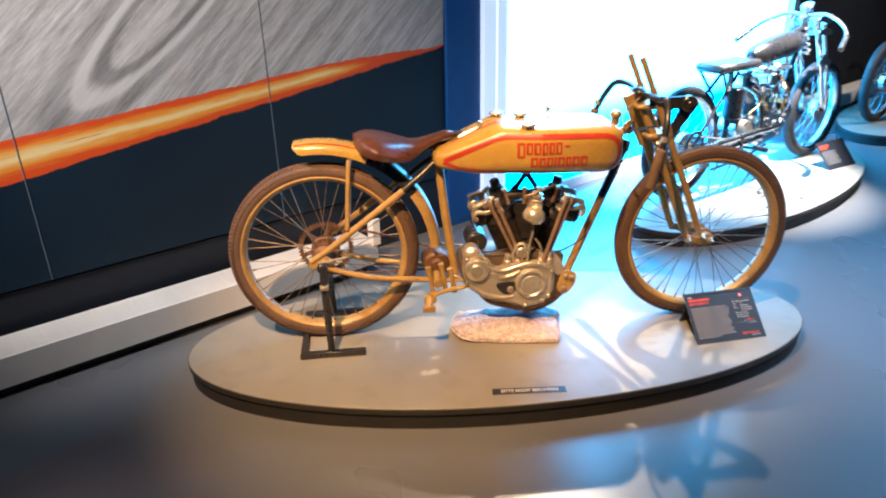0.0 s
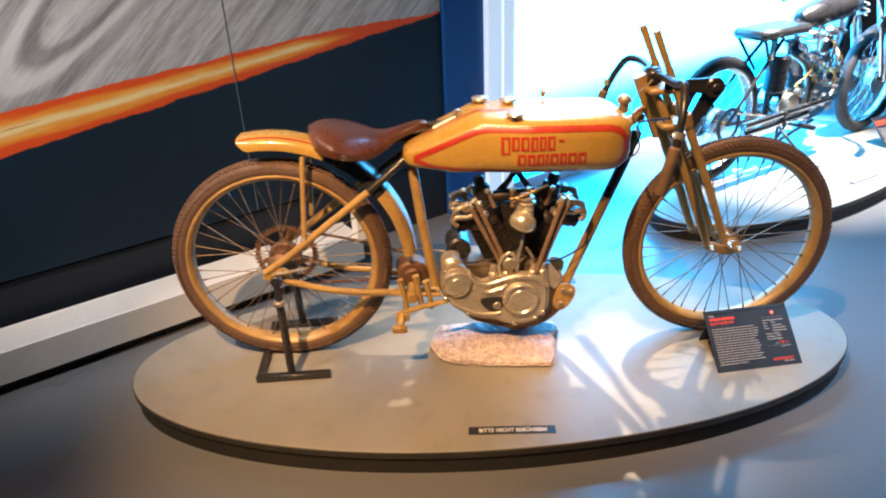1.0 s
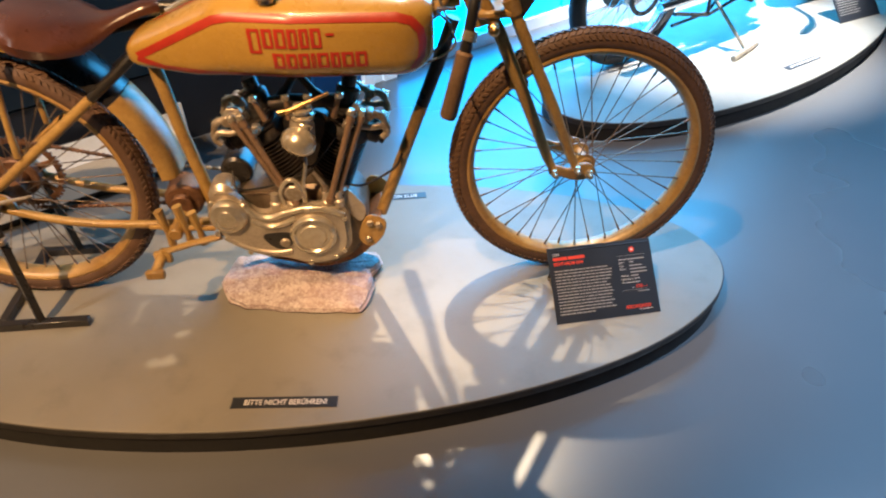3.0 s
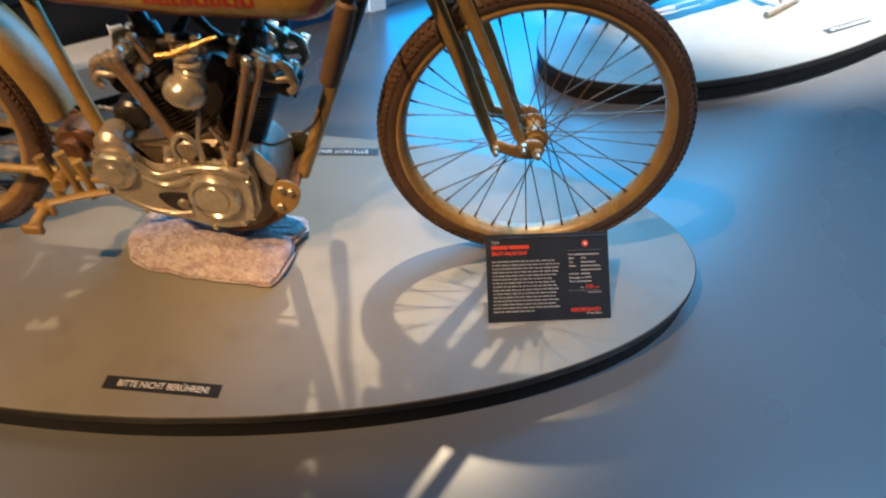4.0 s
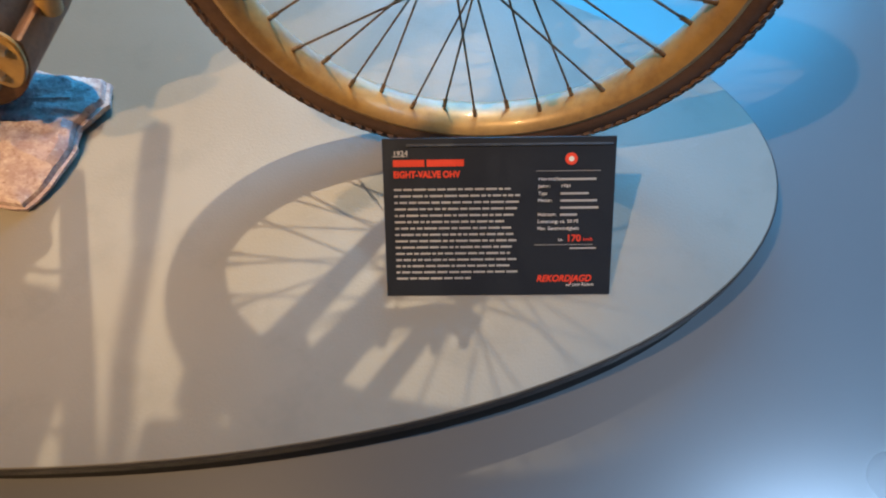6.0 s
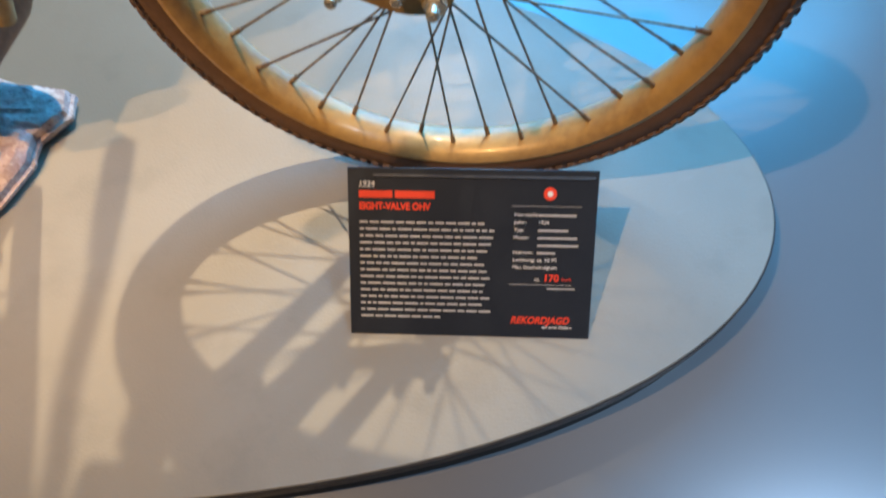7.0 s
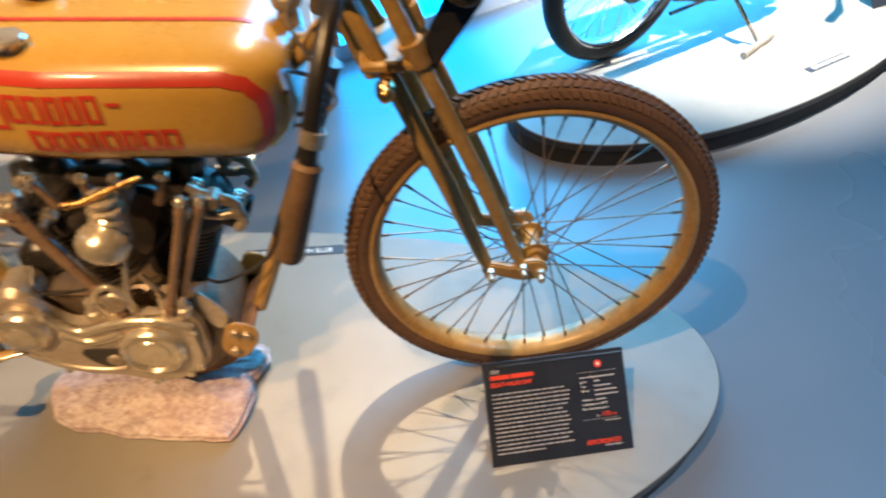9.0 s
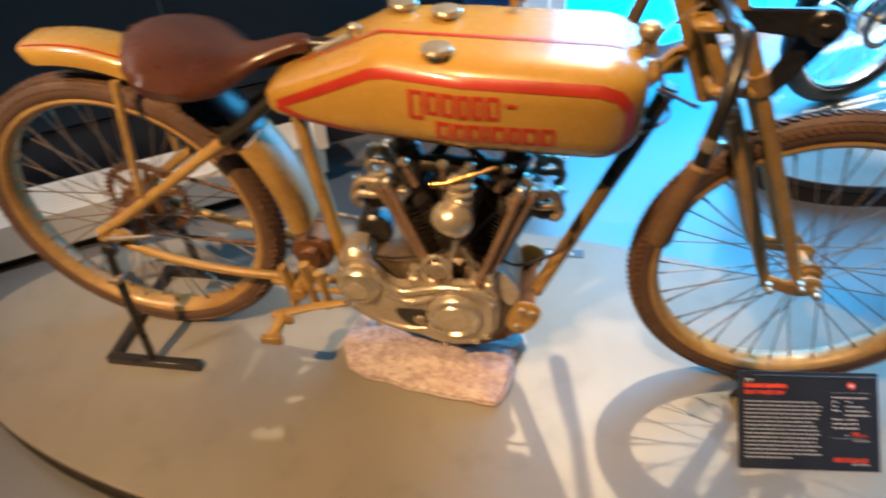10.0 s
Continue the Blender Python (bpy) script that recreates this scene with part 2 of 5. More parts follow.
# pale posts: a weak emission stands for screen spill and bloom, no lamp inside
def make_edge():
    n = Nodes("pale_post_spill_glow")
    n.set(Base_Color=(0.74, 0.77, 0.80), Roughness=n.math("MULTIPLY_ADD", n.noise(40.0), 0.2, 0.3), Emission_Color=(0.62, 0.80, 1.0), Emission_Strength=0.5)
    return n.mat


SPILL_POST = make_edge()
FLOOR, PLATFORM, ROCK, MURAL, SCREEN = make_floor(), make_platform(), make_rock(), make_mural(), make_screen()

# ---- shapes ----


def mesh_of(verts, faces):
    bm = bmesh.new()
    vs = [bm.verts.new(v) for v in verts]
    for f in faces:
        try:
            bm.faces.new([vs[i] for i in f])
        except ValueError:
            pass
    return bm


def join(*shapes):
    """Several bmeshes as one."""
    verts, faces = [], []
    for bm in shapes:
        bm.verts.index_update()
        base = len(verts)
        verts += [v.co.copy() for v in bm.verts]
        faces += [[base + v.index for v in f.verts] for f in bm.faces]
        bm.free()
    return mesh_of(verts, faces)


def tube(points, radius, sides=12, flat=None):
    """A round bar along points; radius may be one number or one for each point. flat: (across, along) scale of the section."""
    pts = [Vector(p) for p in points]
    radii = radius if isinstance(radius, (list, tuple)) else [radius] * len(pts)
    verts, faces, side = [], [], None
    for i, p in enumerate(pts):
        ahead = (pts[min(i + 1, len(pts) - 1)] - pts[max(i - 1, 0)]).normalized()
        if side is None:
            side = ahead.cross(Vector((0, 1, 0)) if abs(ahead.y) < 0.9 else Vector((1, 0, 0))).normalized()
        side = (side - ahead * side.dot(ahead)).normalized()
        up = ahead.cross(side)
        a, b = flat or (1, 1)
        for k in range(sides):
            w = 2 * math.pi * k / sides
            verts.append(p + (side * math.cos(w) * a + up * math.sin(w) * b) * radii[i])
    for i in range(len(pts) - 1):
        for k in range(sides):
            j = (k + 1) % sides
            faces.append([i * sides + k, i * sides + j, (i + 1) * sides + j, (i + 1) * sides + k])
    faces.append(list(range(sides))[::-1])
    faces.append([(len(pts) - 1) * sides + k for k in range(sides)])
    return mesh_of(verts, faces)


def curve(points, steps=6):
    """A smooth line through points."""
    p = [Vector(q) for q in points]
    p = [2 * p[0] - p[1]] + p + [2 * p[-1] - p[-2]]
    out = []
    for i in range(1, len(p) - 2):
        for k in range(steps):
            t = k / steps
            out.append(0.5 * (2 * p[i] + (p[i + 1] - p[i - 1]) * t + (2 * p[i - 1] - 5 * p[i] + 4 * p[i + 1] - p[i + 2]) * t * t + (3 * p[i] - p[i - 1] - 3 * p[i + 1] + p[i + 2]) * t ** 3))
    return out + [p[-2]]


def lathe(profile, centre, axis="y", sides=32, turn=0.0, span=360.0, closed=False):
    """Turns a profile of (distance along the axis, radius) round an axis through centre."""
    c = Vector(centre)
    direction = {"x": Vector((1, 0, 0)), "y": Vector((0, 1, 0)), "z": Vector((0, 0, 1))}[axis] if isinstance(axis, str) else Vector(axis).normalized()
    side = direction.cross(Vector((0, 0, 1)) if abs(direction.z) < 0.9 else Vector((1, 0, 0))).normalized()
    up = side.cross(direction)
    full = span >= 359.9
    count = sides if full else sides + 1
    verts, faces, m = [], [], len(profile)
    for k in range(count):
        w = radians(turn + span * k / sides)
        way = side * math.cos(w) + up * math.sin(w)
        verts += [c + direction * d + way * max(r, 1e-5) for d, r in profile]
    for k in range(sides):
        j = (k + 1) % count
        for i in range(m if closed else m - 1):
            i2 = (i + 1) % m
            faces.append([k * m + i, k * m + i2, j * m + i2, j * m + i])
    bm = mesh_of(verts, faces)
    bmesh.ops.remove_doubles(bm, verts=bm.verts, dist=1e-4)
    bmesh.ops.recalc_face_normals(bm, faces=bm.faces)
    return bm


def drum(centre, axis, radius, half, bevel=0.004, sides=28):
    return lathe([(-half, 0), (-half, radius - bevel), (-half + bevel, radius), (half - bevel, radius), (half, radius - bevel), (half, 0)], centre, axis, sides)


def ball(centre, radius, scale=(1, 1, 1)):
    bm = bmesh.new()
    bmesh.ops.create_uvsphere(bm, u_segments=16, v_segments=10, radius=radius)
    for v in bm.verts:
        v.co = Vector((v.co.x * scale[0], v.co.y * scale[1], v.co.z * scale[2])) + Vector(centre)
    return bm


def box(x0, y0, z0, x1, y1, z1, bevel=0.003):
    bm = bmesh.new()
    bmesh.ops.create_cube(bm, size=1)
    for v in bm.verts:
        v.co = Vector(((x0 + x1) / 2 + v.co.x * (x1 - x0), (y0 + y1) / 2 + v.co.y * (y1 - y0), (z0 + z1) / 2 + v.co.z * (z1 - z0)))
    if bevel:
        bmesh.ops.bevel(bm, geom=bm.edges[:], offset=bevel, segments=1, affect="EDGES")
    return bm


def plate(outline, y0, y1, bevel=0.004):
    """A flat plate with an outline of (x, z), from y0 to y1."""
    n = len(outline)
    verts = [(x, y0, z) for x, z in outline] + [(x, y1, z) for x, z in outline]
    faces = [list(range(n)), [n + i for i in range(n)][::-1]] + [[i, n + i, n + (i + 1) % n, (i + 1) % n] for i in range(n)]
    bm = mesh_of(verts, faces)
    bmesh.ops.recalc_face_normals(bm, faces=bm.faces)
    if bevel:
        rim = [e for e in bm.edges if abs(e.verts[0].co.y - e.verts[1].co.y) < 1e-6]
        bmesh.ops.bevel(bm, geom=rim, offset=bevel, segments=2, affect="EDGES")
    return bm


def smooth_outline(points, steps=5):
    closed = [*points[-2:], *points, *points[:2]]
    ring = curve([(x, 0, z) for x, z in closed], steps)
    return [(p.x, p.z) for p in ring[2 * steps: (2 + len(points)) * steps]]


PLACE = {}


def thing(name, base, label, category, group="", kind=""):
    ob = new(name)
    ob.location = base
    ob.empty_display_size = 0.1
    PLACE[ob] = Vector(base)
    return tagged(ob, label, category, group, kind)


def finish(name, bm, material, angle=40):
    mesh = bpy.data.meshes.new(name)
    bm.normal_update()
    bm.to_mesh(mesh)
    bm.free()
    mesh.materials.append(material)
    mesh.polygons.foreach_set("use_smooth", [True] * len(mesh.polygons))
    mesh.set_sharp_from_angle(angle=radians(angle))
    return mesh


def part(name, bm, material, parent, label="", angle=40):
    """One mesh object under a thing or a part, with its origin at its middle."""
    middle = sum((v.co for v in bm.verts), Vector()) / len(bm.verts)
    for v in bm.verts:
        v.co -= middle
    ob = new(name, finish(name, bm, material, angle))
    ob.parent = parent
    ob.location = middle - PLACE[parent]
    PLACE[ob] = middle
    return tagged(ob, label)


def single(name, bm, material, label, category="", group="", kind="", angle=40):
    """A thing of one mesh."""
    middle = sum((v.co for v in bm.verts), Vector()) / len(bm.verts)
    middle.z = min(v.co.z for v in bm.verts)
    for v in bm.verts:
        v.co -= middle
    ob = new(name, finish(name, bm, material, angle))
    ob.location = middle
    PLACE[ob] = middle
    return tagged(ob, label, category, group, kind)


def lettering(name, text, size, material, parent, m, shear=0.0, width=None, label="", bold=0.0):
    """Flat letters in the plane of m's x and y axes, starting at its origin."""
    data = bpy.data.curves.new(name, "FONT")
    data.body, data.size, data.shear, data.extrude, data.offset = text, size, shear, 0.0002, bold
    ob = new(name, data)
    mesh = bpy.data.meshes.new_from_object(ob)
    bpy.data.objects.remove(ob)
    if width:
        k = width / max(v.co.x for v in mesh.vertices)
        for v in mesh.vertices:
            v.co.x *= k
    mesh.materials.clear()
    mesh.materials.append(material)
    ob = new(name, mesh)
    ob.parent = parent
    ob.matrix_basis = Matrix.Translation(-PLACE[parent]) @ m
    return tagged(ob, label)


# ---- the room ----
single("floor", box(-9, -9, -0.1, 14, 14, 0.012, 0), FLOOR, "polished grey sealed concrete museum floor", "floor", kind="structure")
single("ceiling", box(-9, -9, 3.6, 14, 14, 3.8, 0), CEILING, "black ceiling of a dark exhibition hall", "ceiling", kind="structure")
TH = math.degrees(math.atan(0.64))
WALL = pose(-0.19, 1.338, 0, 0, 0, TH)


def on_wall(ob):
    """Takes a thing built along x into the line of the long wall."""
    ob.matrix_basis = WALL @ Matrix.Translation(ob.location)
    return ob


on_wall(single("wall_north", box(-6.0, 0.03, 0, 9.0, 0.25, 3.6, 0), DARK_WALL, "dark painted exhibition wall behind the machines", "wall", kind="structure"))
single("wall_south", box(-9, -8.2, 0, 14, -8, 3.6, 0), DARK_WALL, "dark painted wall behind the visitor", "wall", kind="structure")
single("wall_west", box(-6.2, -8, 0, -6, 6, 3.6, 0), DARK_WALL, "dark painted side wall of the hall", "wall", kind="structure")
single("wall_east", box(11, -8, 0, 11.2, 12, 3.6, 0), DARK_WALL, "dark painted side wall of the hall", "wall", kind="structure")

mural = thing("wall_mural", (0, 0, 0.33), "printed wall mural with grey photograph and orange stroke", "mural")
for k in range(5):
    u1 = -1.045 * k
    board = part("panel", box(u1 - 1.041, 0, 0.335, u1, 0.028, 3.3, 0.0015), MURAL, mural)
    for v in board.data.vertices:
        v.co += PLACE[board]
    board.location = -PLACE[mural]
for k in range(1, 5):
    part("seam", box(-1.045 * k - 0.0014, -0.002, 0.335, -1.045 * k + 0.0014, 0.001, 3.3, 0), SEAM, mural, "thin pale panel seam")
on_wall(mural)
on_wall(single("baseboard", box(-5.4, 0.010, 0, 0.25, 0.028, 0.325, 0.001), DARK_WALL, "recessed black base strip under the mural", "baseboard", kind="structure"))
on_wall(single("trim", box(0.004, -0.02, 0.0, 0.25, 0.029, 3.3, 0.002), BLUE_WALL, "dark blue painted wall strip beside the mural", "wall strip", kind="structure"))

screen = thing("light_screen", (0.25, 0, 0), "large glowing cyan-white screen in a grey metal frame", "screen")
part("frame_post", join(box(0.254, -0.05, 0, 0.305, 0.029, 3.3), box(0.308, -0.035, 0, 0.36, 0.029, 3.3), box(0.363, -0.045, 0, 0.438, 0.029, 3.3)), SPILL_POST, screen, "pale frame post with the screen's spill put in as glow")
for k in range(3):
    part("panel", box(0.442 + 1.15 * k, -0.005, 0.085, 0.442 + 1.15 * k + 1.132, 0.025, 3.0, 0.001), SCREEN, screen, "lit screen panel")
part("base_panel", box(0.442, -0.02, 0.0, 3.90, 0.028, 0.080), GREY_FRAME, screen, "grey metal rail below the screen")
part("frame_post", box(3.902, -0.05, 0, 3.99, 0.029, 3.3), GREY_FRAME, screen)
on_wall(screen)


def bench(name, u0, u1):
    ob = thing(name, (u0, -0.14, 0), "low white slatted metal bench along the wall", "bench", "benches along the wall")
    part("body", join(box(u0, -0.236, 0.055, u1, -0.226, 0.180, 0.002), box(u0, -0.055, 0.055, u1, -0.045, 0.180, 0.002), box(u0, -0.226, 0.055, u0 + 0.01, -0.055, 0.172, 0.001), box(u1 - 0.01, -0.226, 0.055, u1, -0.055, 0.172, 0.001), box(u0 + 0.01, -0.226, 0.055, u1 - 0.01, -0.055, 0.155, 0)), WHITE, ob)
    for k in range(11):
        y = -0.2195 + k * 0.0155
        part("slat", box(u0 + 0.011, y, 0.156, u1 - 0.011, y + 0.0105, 0.178, 0.0015), WHITE, ob)
    part("plinth", box(u0 + 0.05, -0.20, 0.012, u1 - 0.05, -0.08, 0.055, 0), BLACK, ob, "black recessed plinth")
    if u0 < 0:
        part("end_bracket", join(box(u1 - 0.032, -0.250, 0.16, u1 + 0.012, -0.238, 0.300, 0.002), box(u1 - 0.032, -0.238, 0.16, u1 - 0.026, -0.200, 0.290, 0.001)), WHITE, ob, "upright white metal end bracket")
    return on_wall(ob)


bench("wall_bench", -4.6, -0.66)
bench("wall_bench", 4.4, 8.4)

on_wall(single("wall_stripe", plate([(4.30, 1.20), (5.50, 1.40), (5.50, 1.52), (4.30, 1.26)], 0.024, 0.029, 0), RED, "red painted stripe on the dark far wall", "wall stripe"))

# ---- platforms ----


def platform(cx, cy, turn, label):
    ob = thing("display_platform", (0, 0, 0), label, "platform", "oval display platforms")
    a, b, n = 1.268, 0.518, 128
    rings = [(-0.010, 0.0740), (-0.0025, 0.0792), (-0.0025, 0.0985), (-0.004, 0.1)]
    verts, faces = [], []
    for d, z in rings:
        verts += [((a + d) * math.cos(2 * math.pi * k / n), (b + d) * math.sin(2 * math.pi * k / n), z) for k in range(n)]
    for i in range(3):
        faces += [[i * n + k, i * n + (k + 1) % n, (i + 1) * n + (k + 1) % n, (i + 1) * n + k] for k in range(n)]
    faces += [list(range(n))[::-1], [3 * n + k for k in range(n)]]
    part("deck", mesh_of(verts, faces), PLATFORM, ob, "matt grey lacquered oval deck")
    verts, faces = [], []
    for d, z in ((-0.010, 0.0735), (-0.001, 0.0735), (0.0, 0.075), (0.0, 0.0965), (-0.0024, 0.0982)):
        verts += [((a + d) * math.cos(2 * math.pi * k / n), (b + d) * math.sin(2 * math.pi * k / n), z) for k in range(n)]
    for i in range(4):
        faces += [[i * n + k, i * n + (k + 1) % n, (i + 1) * n + (k + 1) % n, (i + 1) * n + k] for k in range(n)]
    part("edge_band", mesh_of(verts, faces), EDGE, ob, "dark edge band of the deck")
    verts = [((a - 0.008) * math.cos(2 * math.pi * k / n), (b - 0.008) * math.sin(2 * math.pi * k / n), z) for z in (0.012, 0.0735) for k in range(n)]
    faces = [[k, (k + 1) % n, n + (k + 1) % n, n + k] for k in range(n)] + [[n + k for k in range(n)]]
    part("plinth", mesh_of(verts, faces), MATT_BLACK, ob, "matt black recessed plinth")
    ob.matrix_basis = pose(cx, cy, 0, 0, 0, turn)
    return ob


platform(-0.122, -0.057, 0, "oval grey display platform under the tan motorcycle")
platform(1.908, 1.623, 34.3, "oval grey display platform under the silver motorcycle")
platform(4.45, 3.25, 33, "oval grey display platform farther along the wall")


# ---- wheels ----
def wheel(parent, name, cx, cz, radius, rubber, rim_paint, spoke_metal, count=40, phase=0.0, section=0.031, hub_half=0.040):
    """A wire-spoked wheel in the xz plane: tyre, tread, rim, hub and single spokes."""
    c = (cx, 0, cz)
    mid = radius - section
    hub = part(name, lathe([(-hub_half - 0.03, 0), (-hub_half - 0.03, 0.008), (-hub_half - 0.008, 0.009), (-hub_half - 0.008, 0.018), (-hub_half, 0.020), (-hub_half, 0.029), (-hub_half + 0.005, 0.029), (-hub_half + 0.008, 0.020), (0, 0.017), (hub_half - 0.008, 0.020), (hub_half - 0.005, 0.029), (hub_half, 0.029), (hub_half, 0.020), (hub_half + 0.008, 0.018), (hub_half + 0.008, 0.009), (hub_half + 0.03, 0.008), (hub_half + 0.03, 0)], c, "y", 24), FRAME, parent)
    tyre = [(math.sin(w) * section * 1.02, mid + math.cos(w) * section) for w in [radians(a) for a in range(-150, 151, 15)]]
    part("tyre", lathe(tyre, c, "y", 72), rubber, hub)
    ri = mid - section * 0.78
    rim = [(-0.028, ri + 0.010), (-0.030, ri + 0.004), (-0.026, ri - 0.004), (-0.016, ri - 0.010), (0, ri - 0.013), (0.016, ri - 0.010), (0.026, ri - 0.004), (0.030, ri + 0.004), (0.028, ri + 0.010), (0.015, ri - 0.004), (0, ri - 0.008), (-0.015, ri - 0.004)]
    part("rim", lathe(rim, c, "y", 72, closed=True), rim_paint, hub)
    spoke = finish("spoke", join(tube([(0, 0, 0), (0, 0, 0.80)], 0.0015, 6), tube([(0, 0, 0.80), (0, 0, 0.93)], 0.0017, 6), tube([(0, 0, 0.93), (0, 0, 1.0)], 0.0032, 8)), spoke_metal)
    for k in range(count):
        w = 2 * math.pi * (k + 0.5) / count + phase
        side = -1 if k % 2 else 1
        lean = (1 if (k // 2) % 2 else -1) * radians(58)
        a = Vector((cx + 0.026 * math.sin(w + lean), side * (hub_half - 0.0025), cz + 0.026 * math.cos(w + lean)))
        b = Vector((cx + (ri - 0.009) * math.sin(w), side * 0.006, cz + (ri - 0.009) * math.cos(w)))
        ob = new("spoke", spoke)
        ob.parent = hub
        turn = (b - a).to_track_quat("Z", "Y").to_matrix().to_4x4()
        ob.matrix_basis = Matrix.Translation(a - PLACE[hub]) @ turn @ Matrix.Diagonal((1, 1, (b - a).length, 1))
    return hub, mid


def tread(parent, cx, cz, mid, section, rubber, rows=(-62, -31, 0, 31, 62), count=132):
    """Small rubber blocks round the tyre, set off from row to row."""
    verts, faces = [], []
    for j, row in enumerate(rows):
        for k in range(count):
            w = 2 * math.pi * (k + 0.5 * (j % 2)) / count
            half_w, half_a = 2 * math.pi / count * 0.30, radians(11)
            base = len(verts)
            for lift in (-0.001, 0.0036):
                for sw, sa in ((-1, -1), (1, -1), (1, 1), (-1, 1)):
                    shrink = 0.85 if lift > 0 else 1
                    a = radians(row) + sa * half_a * shrink
                    ww = w + sw * half_w * shrink + sa * 0.012 * (1 if j % 2 else -1)
                    r = mid + math.cos(a) * (section + lift)
                    verts.append((cx + r * math.sin(ww), math.sin(a) * (section * 1.02 + lift), cz + r * math.cos(ww)))
            faces += [[base + i for i in q] for q in ((4, 5, 6, 7), (0, 1, 5, 4), (1, 2, 6, 5), (2, 3, 7, 6), (3, 0, 4, 7))]
    bm = mesh_of(verts, faces)
    bmesh.ops.recalc_face_normals(bm, faces=bm.faces)
    tagged(part("tread", bm, rubber, parent), kind="stuff")


# ---- the tan motorcycle ----
bike = thing("motorcycle", (-0.07, 0, 0.1), "tan vintage racing motorcycle with red-striped tank and wire wheels", "motorcycle", "motorcycles on platforms")
RX, FX, AX = -0.828, 0.690, 0.464
R = 0.364
FZ, FR = 0.4590, 0.360
rear_hub, mid = wheel(bike, "rear_wheel", RX, AX, R, TYRE, RIM, SPOKE, 40, 0.03)
tread(rear_hub, RX, AX, mid, 0.031, TYRE)
front_hub, mid = wheel(bike, "front_wheel", FX, FZ, FR, TYRE, RIM, SPOKE, 40, 0.05, 0.0295, 0.034)
tread(front_hub, FX, FZ, mid, 0.0295, TYRE)
teeth = []
for k in range(48):
    w = 2 * math.pi * k / 48
    for dr, dw in ((0.104, -0.035), (0.111, -0.014), (0.111, 0.014), (0.104, 0.035)):
        teeth.append((RX + dr * math.cos(w + dw), AX + dr * math.sin(w + dw)))
inner = [(RX + 0.090 * math.cos(2 * math.pi * k / 192), AX + 0.090 * math.sin(2 * math.pi * k / 192)) for k in range(192)]
verts = [(x, y, z) for ring in (teeth, inner) for y in (0.052, 0.058) for x, z in ring]
faces, n = [], len(teeth)
for k in range(n):
    j = (k + 1) % n
    faces += [[k, j, n + j, n + k], [2 * n + k, 3 * n + k, 3 * n + j, 2 * n + j], [k, 2 * n + k, 2 * n + j, j], [n + k, n + j, 3 * n + j, 3 * n + k]]
arms = [tube([(RX + r * math.cos(w), 0.055, AX + r * math.sin(w)) for r in (0.030, 0.093)], [0.012, 0.008], 8, (1, 0.35)) for w in [2 * math.pi * k / 6 + 0.3 for k in range(6)]]
part("sprocket", mesh_of(verts, faces), RUST, rear_hub, "rusty toothed rear sprocket ring")
for arm in arms:
    part("sprocket_arm", arm, RUST, rear_hub)
part("brake_drum", join(drum((RX, 0.035, AX), "y", 0.056, 0.014), drum((RX, 0.0, AX), "y", 0.034, 0.045, 0.005)), RUST, rear_hub, "rusty brake drum")
part("hub_cone", lathe([(-0.078, 0.010), (-0.074, 0.026), (-0.052, 0.034), (-0.042, 0.046), (-0.038, 0.046), (-0.034, 0.02)], (RX, 0, AX), "y", 28), RUST, rear_hub)


# frame
part("seat_tube", tube([(-0.378, 0, 0.815), (-0.355, 0, 0.60), (-0.318, 0, 0.32)], 0.0165, 16), FRAME, bike)
part("head_lug", lathe([(-0.02, 0), (-0.02, 0.022), (0.03, 0.022), (0.03, 0)], (-0.378, 0, 0.81), "z", 20), FRAME, bike)
part("down_tube", tube([(0.262, 0, 0.639), (0.225, 0, 0.545), (0.135, 0, 0.315)], 0.0165, 16), FRAME, bike)
part("down_tube", tube([(0.345, 0, 0.86), (0.30, 0, 0.735), (0.262, 0, 0.640)], 0.0168, 16), BLACK, bike, "black upper half of the down tube")
part("top_tube", tube([(-0.378, 0, 0.83), (-0.2, 0, 0.86), (0.15, 0, 0.88), (0.36, 0, 0.90)], 0.014, 12), FRAME, bike)
part("tank_bracket", tube(curve([(0.26, -0.03, 0.86), (0.30, -0.035, 0.885), (0.335, -0.02, 0.925), (0.362, 0, 0.93)]), 0.012, 12), FRAME, bike)
part("head_tube", tube([(0.335, 0, 1.035), (0.415, 0, 0.845)], 0.024, 18), FRAME, bike)
for s in (-1, 1):
    part("chain_stay", tube(curve([(-0.845, s * 0.088, 0.452), (-0.80, s * 0.088, 0.432), (-0.66, s * 0.085, 0.388), (-0.50, s * 0.075, 0.364), (-0.31, s * 0.05, 0.345)]), 0.0115, 12), FRAME, bike)
    part("seat_stay", tube([(-0.875, s * 0.088, 0.468), (-0.80, s * 0.086, 0.515), (-0.515, s * 0.070, 0.726)], [0.011, 0.0125, 0.0125], 12), FRAME, bike)
    part("upper_stay", tube([(-0.53, s * 0.069, 0.715), (-0.45, s * 0.055, 0.775), (-0.385, s * 0.03, 0.825)], 0.0125, 12), BLACK, bike, "black upper frame stay")
    part("dropout", plate(smooth_outline([(-0.885, 0.450), (-0.84, 0.435), (-0.79, 0.425), (-0.80, 0.475), (-0.85, 0.492)]), s * 0.088 - 0.006, s * 0.088 + 0.006, 0.002), FRAME, bike)
    part("axle_nut", drum((RX, s * 0.104, AX), "y", 0.013, 0.010, 0.002, 6), STEEL, bike)
    part("fender_strut", tube(curve([(-0.706, s * 0.066, 0.850), (-0.712, s * 0.071, 0.80), (-0.730, s * 0.09, 0.59)], 4), 0.0085, 10), FRAME, bike)
